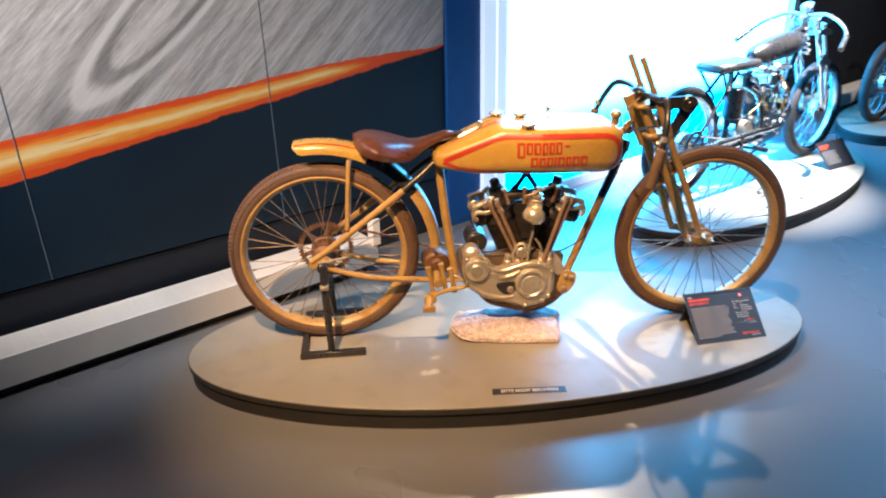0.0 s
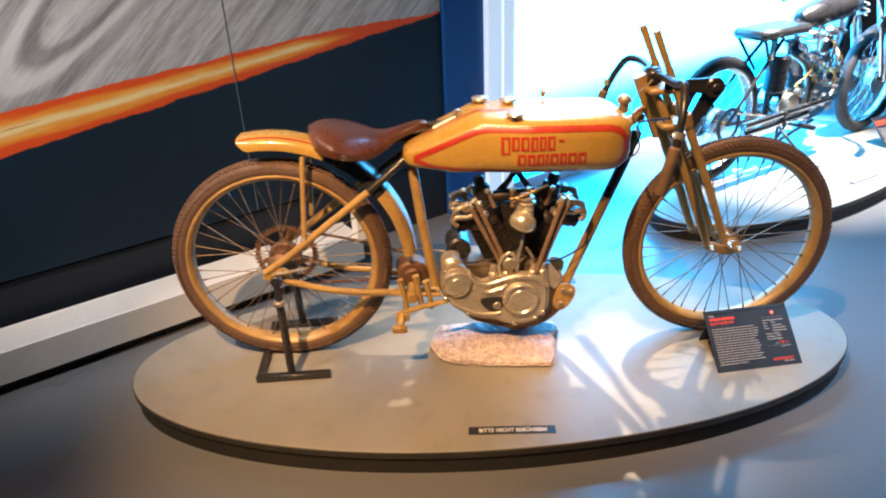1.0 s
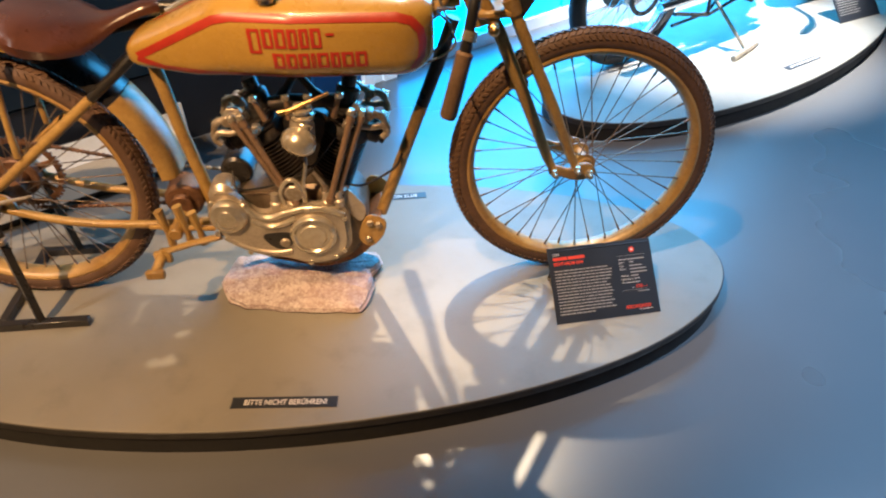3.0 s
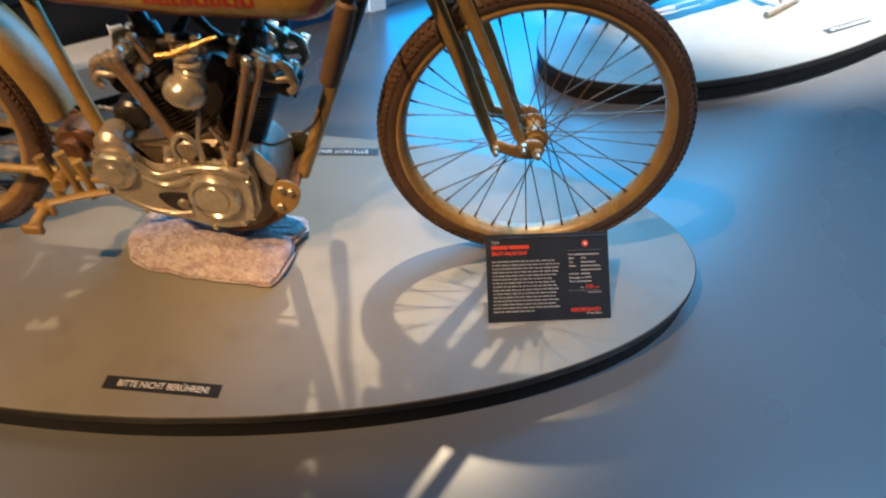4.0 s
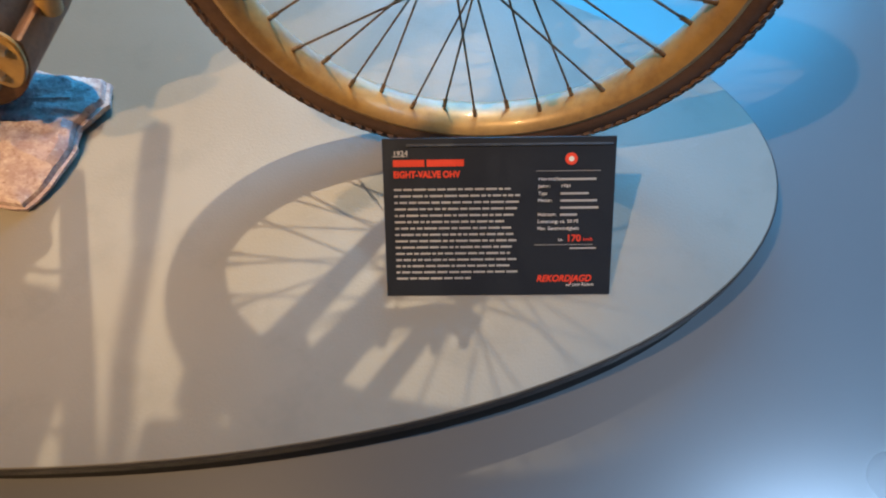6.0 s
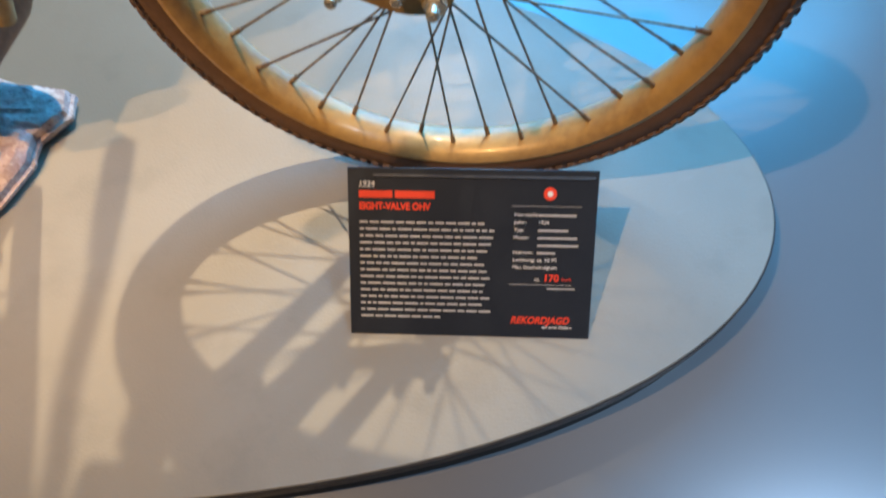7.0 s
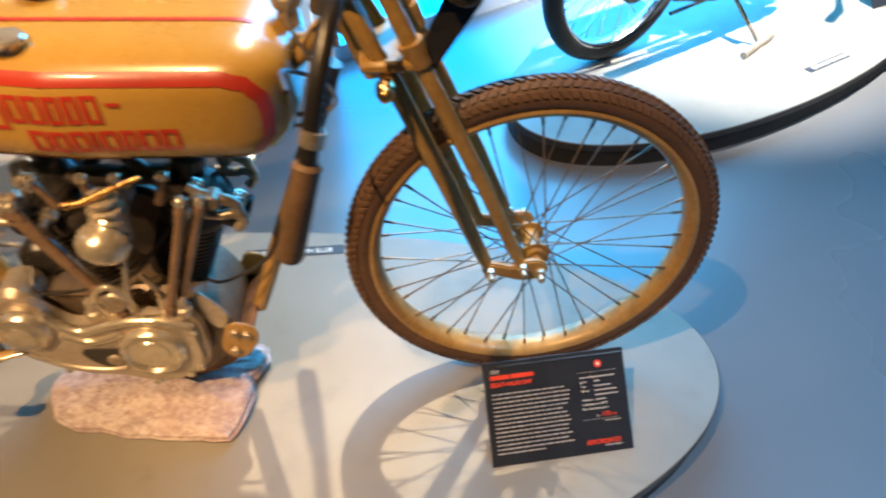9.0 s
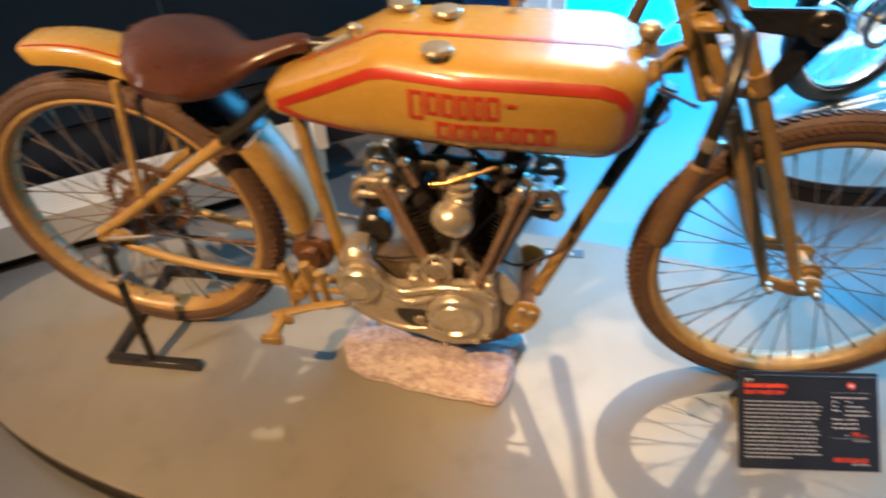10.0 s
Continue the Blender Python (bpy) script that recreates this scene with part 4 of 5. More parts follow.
for s in (-1, 1):
    w = s * radians(22.5)
    axis = Vector((math.sin(w), 0, math.cos(w)))
    side = Vector((math.cos(w), 0, -math.sin(w)))
    foot = Vector((-0.040, 0, 0.325))
    cyl = part("cylinder", lathe([(0.10, 0.054), (0.118, 0.054), (0.119, 0.044), (0.265, 0.044), (0.265, 0)], foot, axis, 28), IRON, engine, "black finned cylinder")
    for k in range(14):
        d = 0.124 + 0.0103 * k
        part("fin", lathe([(d, 0.042), (d, 0.059), (d + 0.003, 0.059), (d + 0.004, 0.042)], foot, axis, 28), IRON, cyl)
    head = part("cylinder_head", join(lathe([(0.265, 0.050), (0.270, 0.061), (0.288, 0.061), (0.298, 0.054), (0.338, 0.048), (0.350, 0.03), (0.352, 0)], foot, axis, 24), drum(foot + axis * 0.300 + side * (s * 0.055), tuple(side), 0.034, 0.030, 0.006, 20)), IRON, engine, "black four-valve cylinder head")
    for k in range(3):
        d = 0.303 + 0.012 * k
        part("fin", lathe([(d, 0.045), (d, 0.060), (d + 0.003, 0.060), (d + 0.004, 0.045)], foot, axis, 24), IRON, head)
    port = foot + axis * 0.302 + side * (s * 0.084)
    part("exhaust_port", lathe([(-0.03, 0.027), (0.0, 0.028), (0.006, 0.032), (0.012, 0.032), (0.012, 0.024), (-0.03, 0.022)], port, tuple(side * s), 22), IRON, head, "dark open exhaust port")
    top = foot + axis * 0.372
    for y in (-0.070, 0.050):
        def rod(*ps):
            return [top + side * (s * a) + axis * b + Vector((0, y + c, 0)) for a, b, c in ps]
        part("rocker_arm", join(tube(curve(rod((0.088, -0.022, 0), (0.060, 0.004, 0), (0.025, 0.002, 0), (-0.012, 0.010, 0)), 4), [0.007] * 3 + [0.010] * 7 + [0.007] * 3, 10), drum(top + side * (s * 0.030) + Vector((0, y, 0)), "y", 0.014, 0.017, 0.003, 18)), STEEL, head, "worn steel rocker arm")
        part("rocker_stand", join(tube(rod((0.030, -0.045, 0.006), (0.030, 0.0, 0.006)), 0.010, 10), tube(curve(rod((0.082, -0.050, 0), (0.088, -0.030, 0), (0.070, -0.020, 0), (0.048, -0.032, 0), (0.020, -0.036, 0)), 3), 0.009, 10)), STEEL, head)
        for a in (0.0, 0.072):
            part("valve_spring", tube([tuple(top + side * (s * a + 0.009 * math.cos(k * 0.9)) + Vector((0, y + 0.028 + 0.009 * math.sin(k * 0.9), 0)) + axis * (0.0012 * k - 0.035)) for k in range(36)], 0.0026, 6), NICKEL, head)
    for k, (dx, y) in enumerate(((0.0, -0.118), (0.026, -0.104))):
        a = Vector((-0.030 + s * 0.042 + s * dx * 0.6, y, 0.435))
        b = foot + axis * 0.372 + side * (s * (dx - 0.012)) + Vector((0, y + 0.012, 0))
        part("pushrod_tube", tube([a, a + (b - a) * 0.06, a + (b - a) * 0.061, a + (b - a) * 0.93, a + (b - a) * 0.931, b], [0.011, 0.011, 0.0078, 0.0078, 0.010, 0.010], 12), DULL, engine, "dull bronzed pushrod tube")
        part("pushrod_cup", drum(b + Vector((0, 0, 0.008)), (s * 0.38, 0, 0.92), 0.010, 0.009, 0.003, 12), NICKEL, engine)

carb = part("carburettor", join(lathe([(-0.030, 0), (-0.030, 0.026), (0.02, 0.030), (0.045, 0.024), (0.055, 0.024), (0.058, 0.014), (0.075, 0.013), (0.078, 0)], (-0.028, -0.110, 0.635), "z", 26), drum((-0.028, -0.08, 0.655), "y", 0.022, 0.05, 0.004)), CASE, engine, "cast carburettor with scooped intake")
part("intake_scoop", lathe([(0.006, 0), (0.006, 0.019), (0.012, 0.022), (0.018, 0.018), (0.026, 0.024), (0.032, 0.035), (0.046, 0.042), (0.062, 0.043), (0.075, 0.037), (0.084, 0.024), (0.087, 0.0)], (-0.016, -0.118, 0.672), (-0.38, -0.30, -0.87), 28), NICKEL, carb, "rounded metal float bowl")
part("neck_ring", lathe([(0.0, 0.012), (0.0, 0.027), (0.007, 0.029), (0.010, 0.020), (0.016, 0.020), (0.018, 0.026), (0.024, 0.026), (0.026, 0.012)], (-0.024, -0.112, 0.676), "z", 24), NICKEL, carb)
part("throttle_rod", tube([(-0.075, -0.130, 0.700), (-0.05, -0.130, 0.704), (0.045, -0.11, 0.735)], [0.0075, 0.006, 0.004], 10), BRASS, carb, "brass throttle rod")
part("inlet_manifold", tube(curve([(-0.115, -0.01, 0.665), (-0.06, -0.015, 0.672), (-0.03, -0.02, 0.672), (0.0, -0.015, 0.672), (0.055, -0.01, 0.665)]), 0.019, 14), IRON, engine)
part("manifold_block", plate(smooth_outline([(-0.085, 0.49), (0.005, 0.49), (0.020, 0.58), (0.015, 0.630), (-0.04, 0.645), (-0.095, 0.630), (-0.100, 0.58)]), -0.02, 0.05, 0.01), IRON, engine, "black casting between the cylinders")
for x0, x1, y in ((-0.120, -0.020, 0.012), (0.045, -0.055, -0.016)):
    part("inlet_pipe", tube(curve([(x0, y, 0.640), ((x0 + x1) / 2, y, 0.700), (x1, y, 0.775)]), [0.013] * 6 + [0.010] * 7, 12), IRON, engine, "dark inlet pipe")
for x, lean in ((-0.150, -0.25), (0.075, 0.25)):
    part("valve_cage", join(drum((x, 0.012, 0.672), (lean, 0, 1), 0.030, 0.026, 0.006, 22), drum((x + lean * 0.04, 0.012, 0.712), (lean, 0, 1), 0.019, 0.016, 0.004, 18)), BLACK, engine, "black valve cage")
for x, lean in ((-0.120, -0.02), (-0.062, 0.0), (-0.010, 0.0), (0.045, 0.02)):
    part("valve_stem", tube([(x, -0.075, 0.655), (x + lean, -0.078, 0.712)], [0.008, 0.0055], 10), DULL, engine)
    part("stem_nut", drum((x + lean, -0.078, 0.712), "z", 0.011, 0.006, 0.002, 6), NICKEL, engine)
for x in (-0.150, 0.075):
    part("plug", join(drum((x, -0.062, 0.625), "y", 0.014, 0.010, 0.002, 6), drum((x, -0.085, 0.625), "y", 0.008, 0.016, 0.003, 12)), STEEL, engine, "pale spark plug")
for x in (-0.128, -0.085, 0.004, 0.034):
    part("tappet_guide", lathe([(0, 0), (0, 0.015), (0.018, 0.015), (0.022, 0.011), (0.045, 0.010), (0.046, 0)], (x, -0.108, 0.418), "z", 16), CASE, engine)
part("oil_pipe", tube(curve([(-0.105, -0.112, 0.428), (-0.108, -0.120, 0.475), (-0.085, -0.125, 0.510), (-0.062, -0.122, 0.500), (-0.052, -0.115, 0.44)]), 0.0065, 10), NICKEL, engine, "curved bright oil pipe")
part("oil_pipe", tube(curve([(-0.05, -0.108, 0.42), (-0.048, -0.118, 0.49), (-0.035, -0.115, 0.545), (-0.03, -0.10, 0.60)]), 0.0055, 10), NICKEL, engine)
part("oil_pipe", tube(curve([(0.0, -0.10, 0.43), (0.002, -0.11, 0.48), (-0.02, -0.105, 0.52)]), 0.005, 10), STEEL, engine)
part("breather", drum((-0.075, -0.115, 0.470), "y", 0.024, 0.012, 0.004, 20), STEEL, engine)
part("oil_line", tube(curve([(0.055, -0.03, 0.43), (0.10, -0.05, 0.44), (0.18, -0.04, 0.48), (0.205, -0.01, 0.51)]), 0.0035, 8), BLACK, engine)
part("plug_lead", tube(curve([(-0.235, -0.05, 0.50), (-0.22, -0.09, 0.47), (-0.12, -0.10, 0.485), (-0.03, -0.09, 0.52), (0.05, -0.05, 0.60), (0.075, -0.03, 0.64)]), 0.0032, 8), BLACK, engine)
part("plug_lead", tube(curve([(-0.24, 0.02, 0.53), (-0.255, -0.02, 0.58), (-0.215, -0.055, 0.61), (-0.185, -0.05, 0.62)]), 0.0032, 8), BLACK, engine)
part("engine_frame_plate", plate(smooth_outline([(0.045, 0.40), (0.055, 0.45), (0.080, 0.425), (0.10, 0.385), (0.08, 0.35)]), -0.09, -0.084, 0.001), CASE, engine)

# drive
part("drive_sprocket", drum((-0.405, 0.055, 0.392), "y", 0.048, 0.004, 0.001, 24), RUST, bike, "rusty drive sprocket")
part("gear_case", join(drum((-0.395, 0.01, 0.395), "y", 0.052, 0.035, 0.008, 24), drum((-0.395, -0.035, 0.395), "y", 0.030, 0.012, 0.004, 20)), RUST, bike, "brown countershaft housing")


def chain(points):
    links = []
    line = curve(points, 16)
    total = sum((b - a).length for a, b in zip(line, line[1:]))
    n, walked, i = int(total / 0.0127), 0.0, 0
    for k in range(n):
        d = (k + 0.5) * total / n
        while i < len(line) - 2 and walked + (line[i + 1] - line[i]).length < d:
            walked += (line[i + 1] - line[i]).length
            i += 1
        way = (line[i + 1] - line[i]).normalized()
        p = line[i] + way * (d - walked)
        half = 0.0048 if k % 2 else 0.0032
        links.append(tube([p - way * 0.0062 - Vector((0, 0, 0)), p, p + way * 0.0062], [0.0066, 0.0040, 0.0066], 6, (1, half / 0.004)))
    return join(*links)


tagged(part("drive_chain", chain([(-0.405, 0.055, 0.440), (-0.60, 0.055, 0.505), (-0.835, 0.055, 0.566)]), RUST, bike, "rusty roller chain"), kind="stuff")
tagged(part("drive_chain", chain([(-0.405, 0.055, 0.343), (-0.60, 0.055, 0.342), (-0.835, 0.055, 0.348)]), RUST, bike, "rusty roller chain"), kind="stuff")
tagged(part("primary_chain", chain([(-0.40, 0.075, 0.448), (-0.22, 0.075, 0.42), (-0.06, 0.075, 0.39)]), STEEL, bike, "steel primary chain"), kind="stuff")

# foot controls
part("foot_lever", join(tube([(-0.285, -0.115, 0.340), (-0.36, -0.135, 0.337), (-0.425, -0.160, 0.333)], 0.0075, 10, (1, 1.5)), tube([(-0.425, -0.160, 0.340), (-0.434, -0.165, 0.318)], 0.010, 10)), FRAME, bike)
part("foot_peg", join(tube([(-0.432, -0.150, 0.326), (-0.444, -0.218, 0.306)], [0.014, 0.013], 12), box(-0.466, -0.228, 0.293, -0.418, -0.210, 0.318, 0.004), box(-0.456, -0.172, 0.302, -0.410, -0.156, 0.336, 0.004)), FRAME, bike, "tan metal foot peg")
for x, z in ((-0.435, 0.425), (-0.385, 0.437), (-0.352, 0.415)):
    part("control_link", tube([(x + 0.016, -0.115, 0.320), (x + 0.012, -0.112, 0.36), (x, -0.105, z)], [0.011, 0.008, 0.012], 10, (1, 1.3)), FRAME, bike)
part("control_rod", tube([(-0.47, -0.10, 0.372), (-0.38, -0.108, 0.368), (-0.30, -0.105, 0.360)], 0.007, 8), FRAME, bike)
part("control_pivot", drum((-0.398, -0.09, 0.365), "y", 0.018, 0.045, 0.003, 18), FRAME, bike)

bike.matrix_basis = pose(-0.07, -0.010, 0.1, 0, 0, -1.4)

# ---- stand and small things on the platform ----
stand = thing("wheel_stand", (-0.83, 0, 0.1), "black steel stand holding the rear axle", "stand")
for s in (-1, 1):
    part("foot_bar", box(-0.946, s * 0.165 - 0.012, 0.1, -0.695, s * 0.165 + 0.012, 0.124, 0.002), BLACK, stand)
    part("upright", tube([(-0.826, s * 0.160, 0.122), (-0.832, s * 0.140, 0.40), (-0.835, s * 0.128, 0.462)], [0.0135, 0.0135, 0.011], 4), BLACK, stand)
    part("axle_cup", drum((-0.835, s * 0.122, 0.457), "y", 0.019, 0.010, 0.003), BLACK, stand)
part("cross_bar", box(-0.945, -0.153, 0.1, -0.921, 0.153, 0.124, 0.002), BLACK, stand)
part("collar", box(-0.848, -0.162, 0.382, -0.815, -0.128, 0.398, 0.003), STEEL, stand, "pale metal collar")

random.seed(4)
corners = [(-0.350, -0.050), (-0.322, -0.125), (-0.262, -0.158), (-0.170, -0.178), (-0.070, -0.194), (0.058, -0.204), (0.076, -0.176), (0.100, -0.105), (0.094, -0.060), (0.124, -0.008), (0.112, 0.035), (-0.05, 0.050), (-0.20, 0.060), (-0.320, 0.048), (-0.336, 0.0)]
ring = []
for (xa, ya), (xb, yb) in zip(corners, corners[1:] + corners[:1]):
    ring += [(xa + (xb - xa) * k / 6, ya + (yb - ya) * k / 6) for k in range(6)]
verts, faces, n = [], [], len(ring)
layers = ((0.0, 0.93), (0.010, 0.955), (0.011, 0.995), (0.020, 1.0), (0.021, 0.975), (0.034, 0.965), (0.041, 0.90), (0.046, 0.80), (0.049, 0.62), (0.051, 0.42), (0.051, 0.2))
for lift, shrink in layers:
    for i, (x, y) in enumerate(ring):
        px, py = -0.11 + (x + 0.11) * shrink, -0.06 + (y + 0.06) * shrink
        j = noise.noise(Vector((px * 22, py * 22, lift * 30))) + 0.6 * noise.noise(Vector((px * 60, py * 60, lift * 50)))
        k = 0.0 if lift == 0 else 1.0
        slope = 0.52 + 0.48 * min(1.0, max(0.0, (py + 0.20) / 0.16))
        chip = 0.0075 * noise.noise(Vector((py * 45, px * 45, 3))) + 0.008 * noise.noise(Vector((py * 19, px * 17, 8)))
        verts.append((px + 0.004 * j * k, py + chip * k, 0.1 + lift * slope * (1 + 0.20 * j)))
for a in range(len(layers) - 1):
    faces += [[a * n + i, a * n + (i + 1) % n, (a + 1) * n + (i + 1) % n, (a + 1) * n + i] for i in range(n)]
faces += [list(range(n))[::-1], [(len(layers) - 1) * n + i for i in range(n)]]
single("stone_slab", mesh_of(verts, faces), ROCK, "rough pinkish granite slab under the engine", "stone", angle=18)

# information card
card = thing("info_card", (0.74, -0.2, 0.1), "dark information card with red and white print on the platform", "sign", "information cards")
BL, BR, TL_ = Vector((0.596, -0.301, 0.101)), Vector((0.893, -0.278, 0.101)), Vector((0.586, -0.150, 0.247))
ex = (BR - BL).normalized()
ez = (TL_ - BL)
ez = (ez - ex * ez.dot(ex)).normalized()
ey = ez.cross(ex)
FACE = Matrix((ex, ez, -ey)).transposed().to_4x4()
FACE.translation = BL


def slanted(x0, z0, x1, z1, front, back, bevel=0.0):
    bm = box(x0, z0, -back, x1, z1, front, bevel)
    bm.transform(FACE)
    return bm


FACE = Matrix((ex, ez, ex.cross(ez))).transposed().to_4x4()
FACE.translation = BL
board = part("board", slanted(0, 0, 0.297, 0.210, 0.0, 0.004, 0.0006), CARD, card)
part("back_leg", mesh_of([BL + Vector(p) for p in ((0.02, 0.147, 0.142), (0.28, 0.167, 0.142), (0.27, 0.215, 0.0), (0.01, 0.195, 0.0), (0.02, 0.144, 0.141), (0.28, 0.164, 0.141), (0.27, 0.211, 0.0), (0.01, 0.191, 0.0))], [(0, 1, 2, 3), (7, 6, 5, 4), (0, 4, 5, 1), (1, 5, 6, 2), (2, 6, 7, 3), (3, 7, 4, 0)]), CARD, card)


def line_of(x, z, h, mat, length, name="text_line", label=""):
    part(name, slanted(x, z, x + length, z + h, 0.0006, -0.0001), mat, board, label)


def words(x, z, size, text, mat, width=None, shear=0.0, bold=0.0):
    lettering("lettering", text, size, mat, board, FACE @ Matrix.Translation((x, z, 0.0006)), shear, width, "printed words", bold)


words(0.0135, 0.1885, 0.0085, "1924", PRINT_WHITE, 0.019)
line_of(0.0135, 0.1868, 0.0006, PRINT_WHITE, 0.019)
for k, (a, b) in enumerate(((0.0135, 0.048), (0.0565, 0.0475))):
    line_of(a, 0.1740, 0.0088, PRINT_RED, b - (0.008 if k == 0 else 0), "name_bar", "plain red bar of a name")
words(0.0135, 0.1600, 0.0118, "EIGHT-VALVE OHV", PRINT_RED, 0.086, 0, 0.0005)
random.seed(11)
for k in range(15):
    z, x = 0.1430 - k * 0.00855, 0.0135
    end = (0.168, 0.176, 0.181, 0.179, 0.168, 0.156, 0.168, 0.170, 0.172, 0.166, 0.170, 0.174, 0.170, 0.174, 0.112)[k]
    while x < end - 0.006:
        w = min(random.uniform(0.004, 0.017), end - x)
        line_of(x, z, 0.0027, PRINT_GREY, w)
        x += w + 0.0022
dot = drum((0.2405, 0.182, 0.0006), "z", 0.0078, 0.0006, 0.0001, 28)
dot.transform(FACE)
part("emblem", dot, PRINT_RED, board, "plain round red emblem")
core = drum((0.2405, 0.182, 0.0010), "z", 0.0034, 0.0006, 0.0001, 20)
core.transform(FACE)
part("emblem_centre", core, PRINT_WHITE, board, "white centre of the emblem")
line_of(0.196, 0.1665, 0.0005, PRINT_GREY, 0.082)
for k, (a, b) in enumerate((("Hersteller:", 0.045), ("Jahr:", 0), ("Typ:", 0.036), ("Motor:", 0.047), ("", 0.049), ("Hubraum:", 0.022), ("Leistung:", 0), ("Max. Geschwindigkeit:", 0))):
    z = 0.1545 - k * 0.0093
    if a:
        words(0.199, z, 0.0062, a, PRINT_WHITE, 0.054 if k == 7 else 0.0030 * len(a))
    if b:
        line_of(0.228, z, 0.0028, PRINT_GREY, b)
words(0.228, 0.1452, 0.0062, "1924", PRINT_WHITE, 0.0125)
words(0.228, 0.0987, 0.0062, "ca. 50 PS", PRINT_WHITE, 0.024)
words(0.226, 0.0745, 0.0062, "ca.", PRINT_WHITE, 0.007)
words(0.237, 0.0740, 0.0125, "170", PRINT_RED, 0.019, 0, 0.0003)
words(0.259, 0.0745, 0.0062, "km/h", PRINT_RED, 0.012)
line_of(0.196, 0.0690, 0.0005, PRINT_GREY, 0.075)
line_of(0.242, 0.0635, 0.0018, PRINT_GREY, 0.034)
words(0.199, 0.0190, 0.0125, "REKORDJAGD", PRINT_RED, 0.073, 0.25, 0.0003)
words(0.238, 0.0125, 0.0062, "auf zwei Rädern", PRINT_WHITE, 0.037, 0.25)


def floor_label(corner, length_dir, turn_back=False, length=0.262, depth=0.034):
    ob = thing("floor_label", corner, "flat black warning label stuck on the platform", "label", "warning labels on platforms")
    m = Matrix.Translation(corner) @ Matrix.Rotation(math.atan2(length_dir[1], length_dir[0]), 4, "Z")
    bm = box(0, 0, 0.0, length, depth, 0.0015, 0.0003)
    bm.transform(m)
    b = part("strip", bm, CARD, ob)
    lettering("lettering", "BITTE NICHT BERÜHREN!", 0.0225, PRINT_WHITE, b, m @ Matrix.Translation((0.031, 0.0095, 0.0017)), 0, 0.205, "white printed words", 0.0003)
    return ob


floor_label((-0.257, -0.504, 0.1), (0.262, -0.020))
floor_label((0.275, 0.386, 0.1), (-0.24, -0.004))
C2, S2 = math.cos(radians(28)), math.sin(radians(28))
floor_label((1.978, 1.19, 0.1), (C2, S2), length=0.24)

# ---- the silver motorcycle on the second platform ----
silver = thing("motorcycle", (0, 0, 0), "silver vintage racing motorcycle with flat black seat", "motorcycle", "motorcycles on platforms")
B, RB = 1.50, 0.340
for name, cx in (("rear_wheel", 0.0), ("front_wheel", B)):
    hub, mid = wheel(silver, name, cx, RB, RB, BLACK_TYRE, SILVER, SILVER, 36, 0.02, 0.036)
    part("brake_drum", drum((cx, -0.02, RB), "y", 0.070, 0.022, 0.006), SILVER, hub)
part("fuel_tank", lathe([(0, 0), (0.01, 0.035), (0.05, 0.060), (0.20, 0.076), (0.40, 0.080), (0.50, 0.070), (0.53, 0.04), (0.535, 0)], (0.60, 0, 0.785), (1, 0, 0.12), 28), BLACK, silver, "glossy black fuel tank")
part("seat", box(0.18, -0.10, 0.735, 0.60, 0.10, 0.785, 0.018), BLACK, silver, "flat black padded seat")
for s in (-1, 1):
    part("chain_stay", tube([(0, s * 0.085, RB), (0.45, s * 0.07, 0.30)], 0.012, 10), BLACK, silver)
    part("seat_stay", tube([(0, s * 0.085, RB), (0.42, s * 0.05, 0.72)], 0.011, 10), BLACK, silver)
    part("seat_strut", tube([(0.22, s * 0.08, 0.735), (0.36, s * 0.05, 0.55)], 0.009, 10), BLACK, silver)
    part("fork_leg", tube([(1.18, s * 0.08, 0.98), (1.32, s * 0.08, 0.68), (1.45, s * 0.08, 0.38)], 0.017, 12), SILVER, silver)
    part("fork_leg", tube([(1.26, s * 0.085, 0.95), (1.40, s * 0.085, 0.65), (B, s * 0.085, RB)], 0.014, 12), SILVER, silver)
    part("handlebar", tube(curve([(1.20, 0, 1.0), (1.19, s * 0.14, 1.005), (1.14, s * 0.28, 0.94), (1.05, s * 0.34, 0.87)]), 0.012, 10), SILVER, silver)
    part("grip", tube([(1.09, s * 0.325, 0.898), (0.98, s * 0.355, 0.83)], 0.017, 12), BLACK, silver)
part("seat_tube", tube([(0.45, 0, 0.26), (0.42, 0, 0.74)], 0.017, 12), BLACK, silver)
part("down_tube", tube([(1.17, 0, 0.90), (1.08, 0, 0.62), (0.94, 0, 0.26), (0.45, 0, 0.24)], 0.017, 12), BLACK, silver)
part("top_tube", tube([(0.42, 0, 0.73), (1.17, 0, 0.93)], 0.017, 12), BLACK, silver)
part("head_tube", tube([(1.15, 0, 1.0), (1.21, 0, 0.86)], 0.027, 14), SILVER, silver)
crank2 = part("crankcase", join(drum((0.74, 0, 0.34), "y", 0.125, 0.09, 0.012, 32), drum((0.53, 0, 0.36), "y", 0.085, 0.07, 0.01, 28)), SILVER, silver, "polished crankcase and gearbox")
part("timing_cover", plate(smooth_outline([(0.62, 0.33), (0.68, 0.26), (0.80, 0.26), (0.88, 0.34), (0.84, 0.44), (0.72, 0.47), (0.64, 0.42)]), -0.125, -0.09, 0.008), SILVER, crank2)
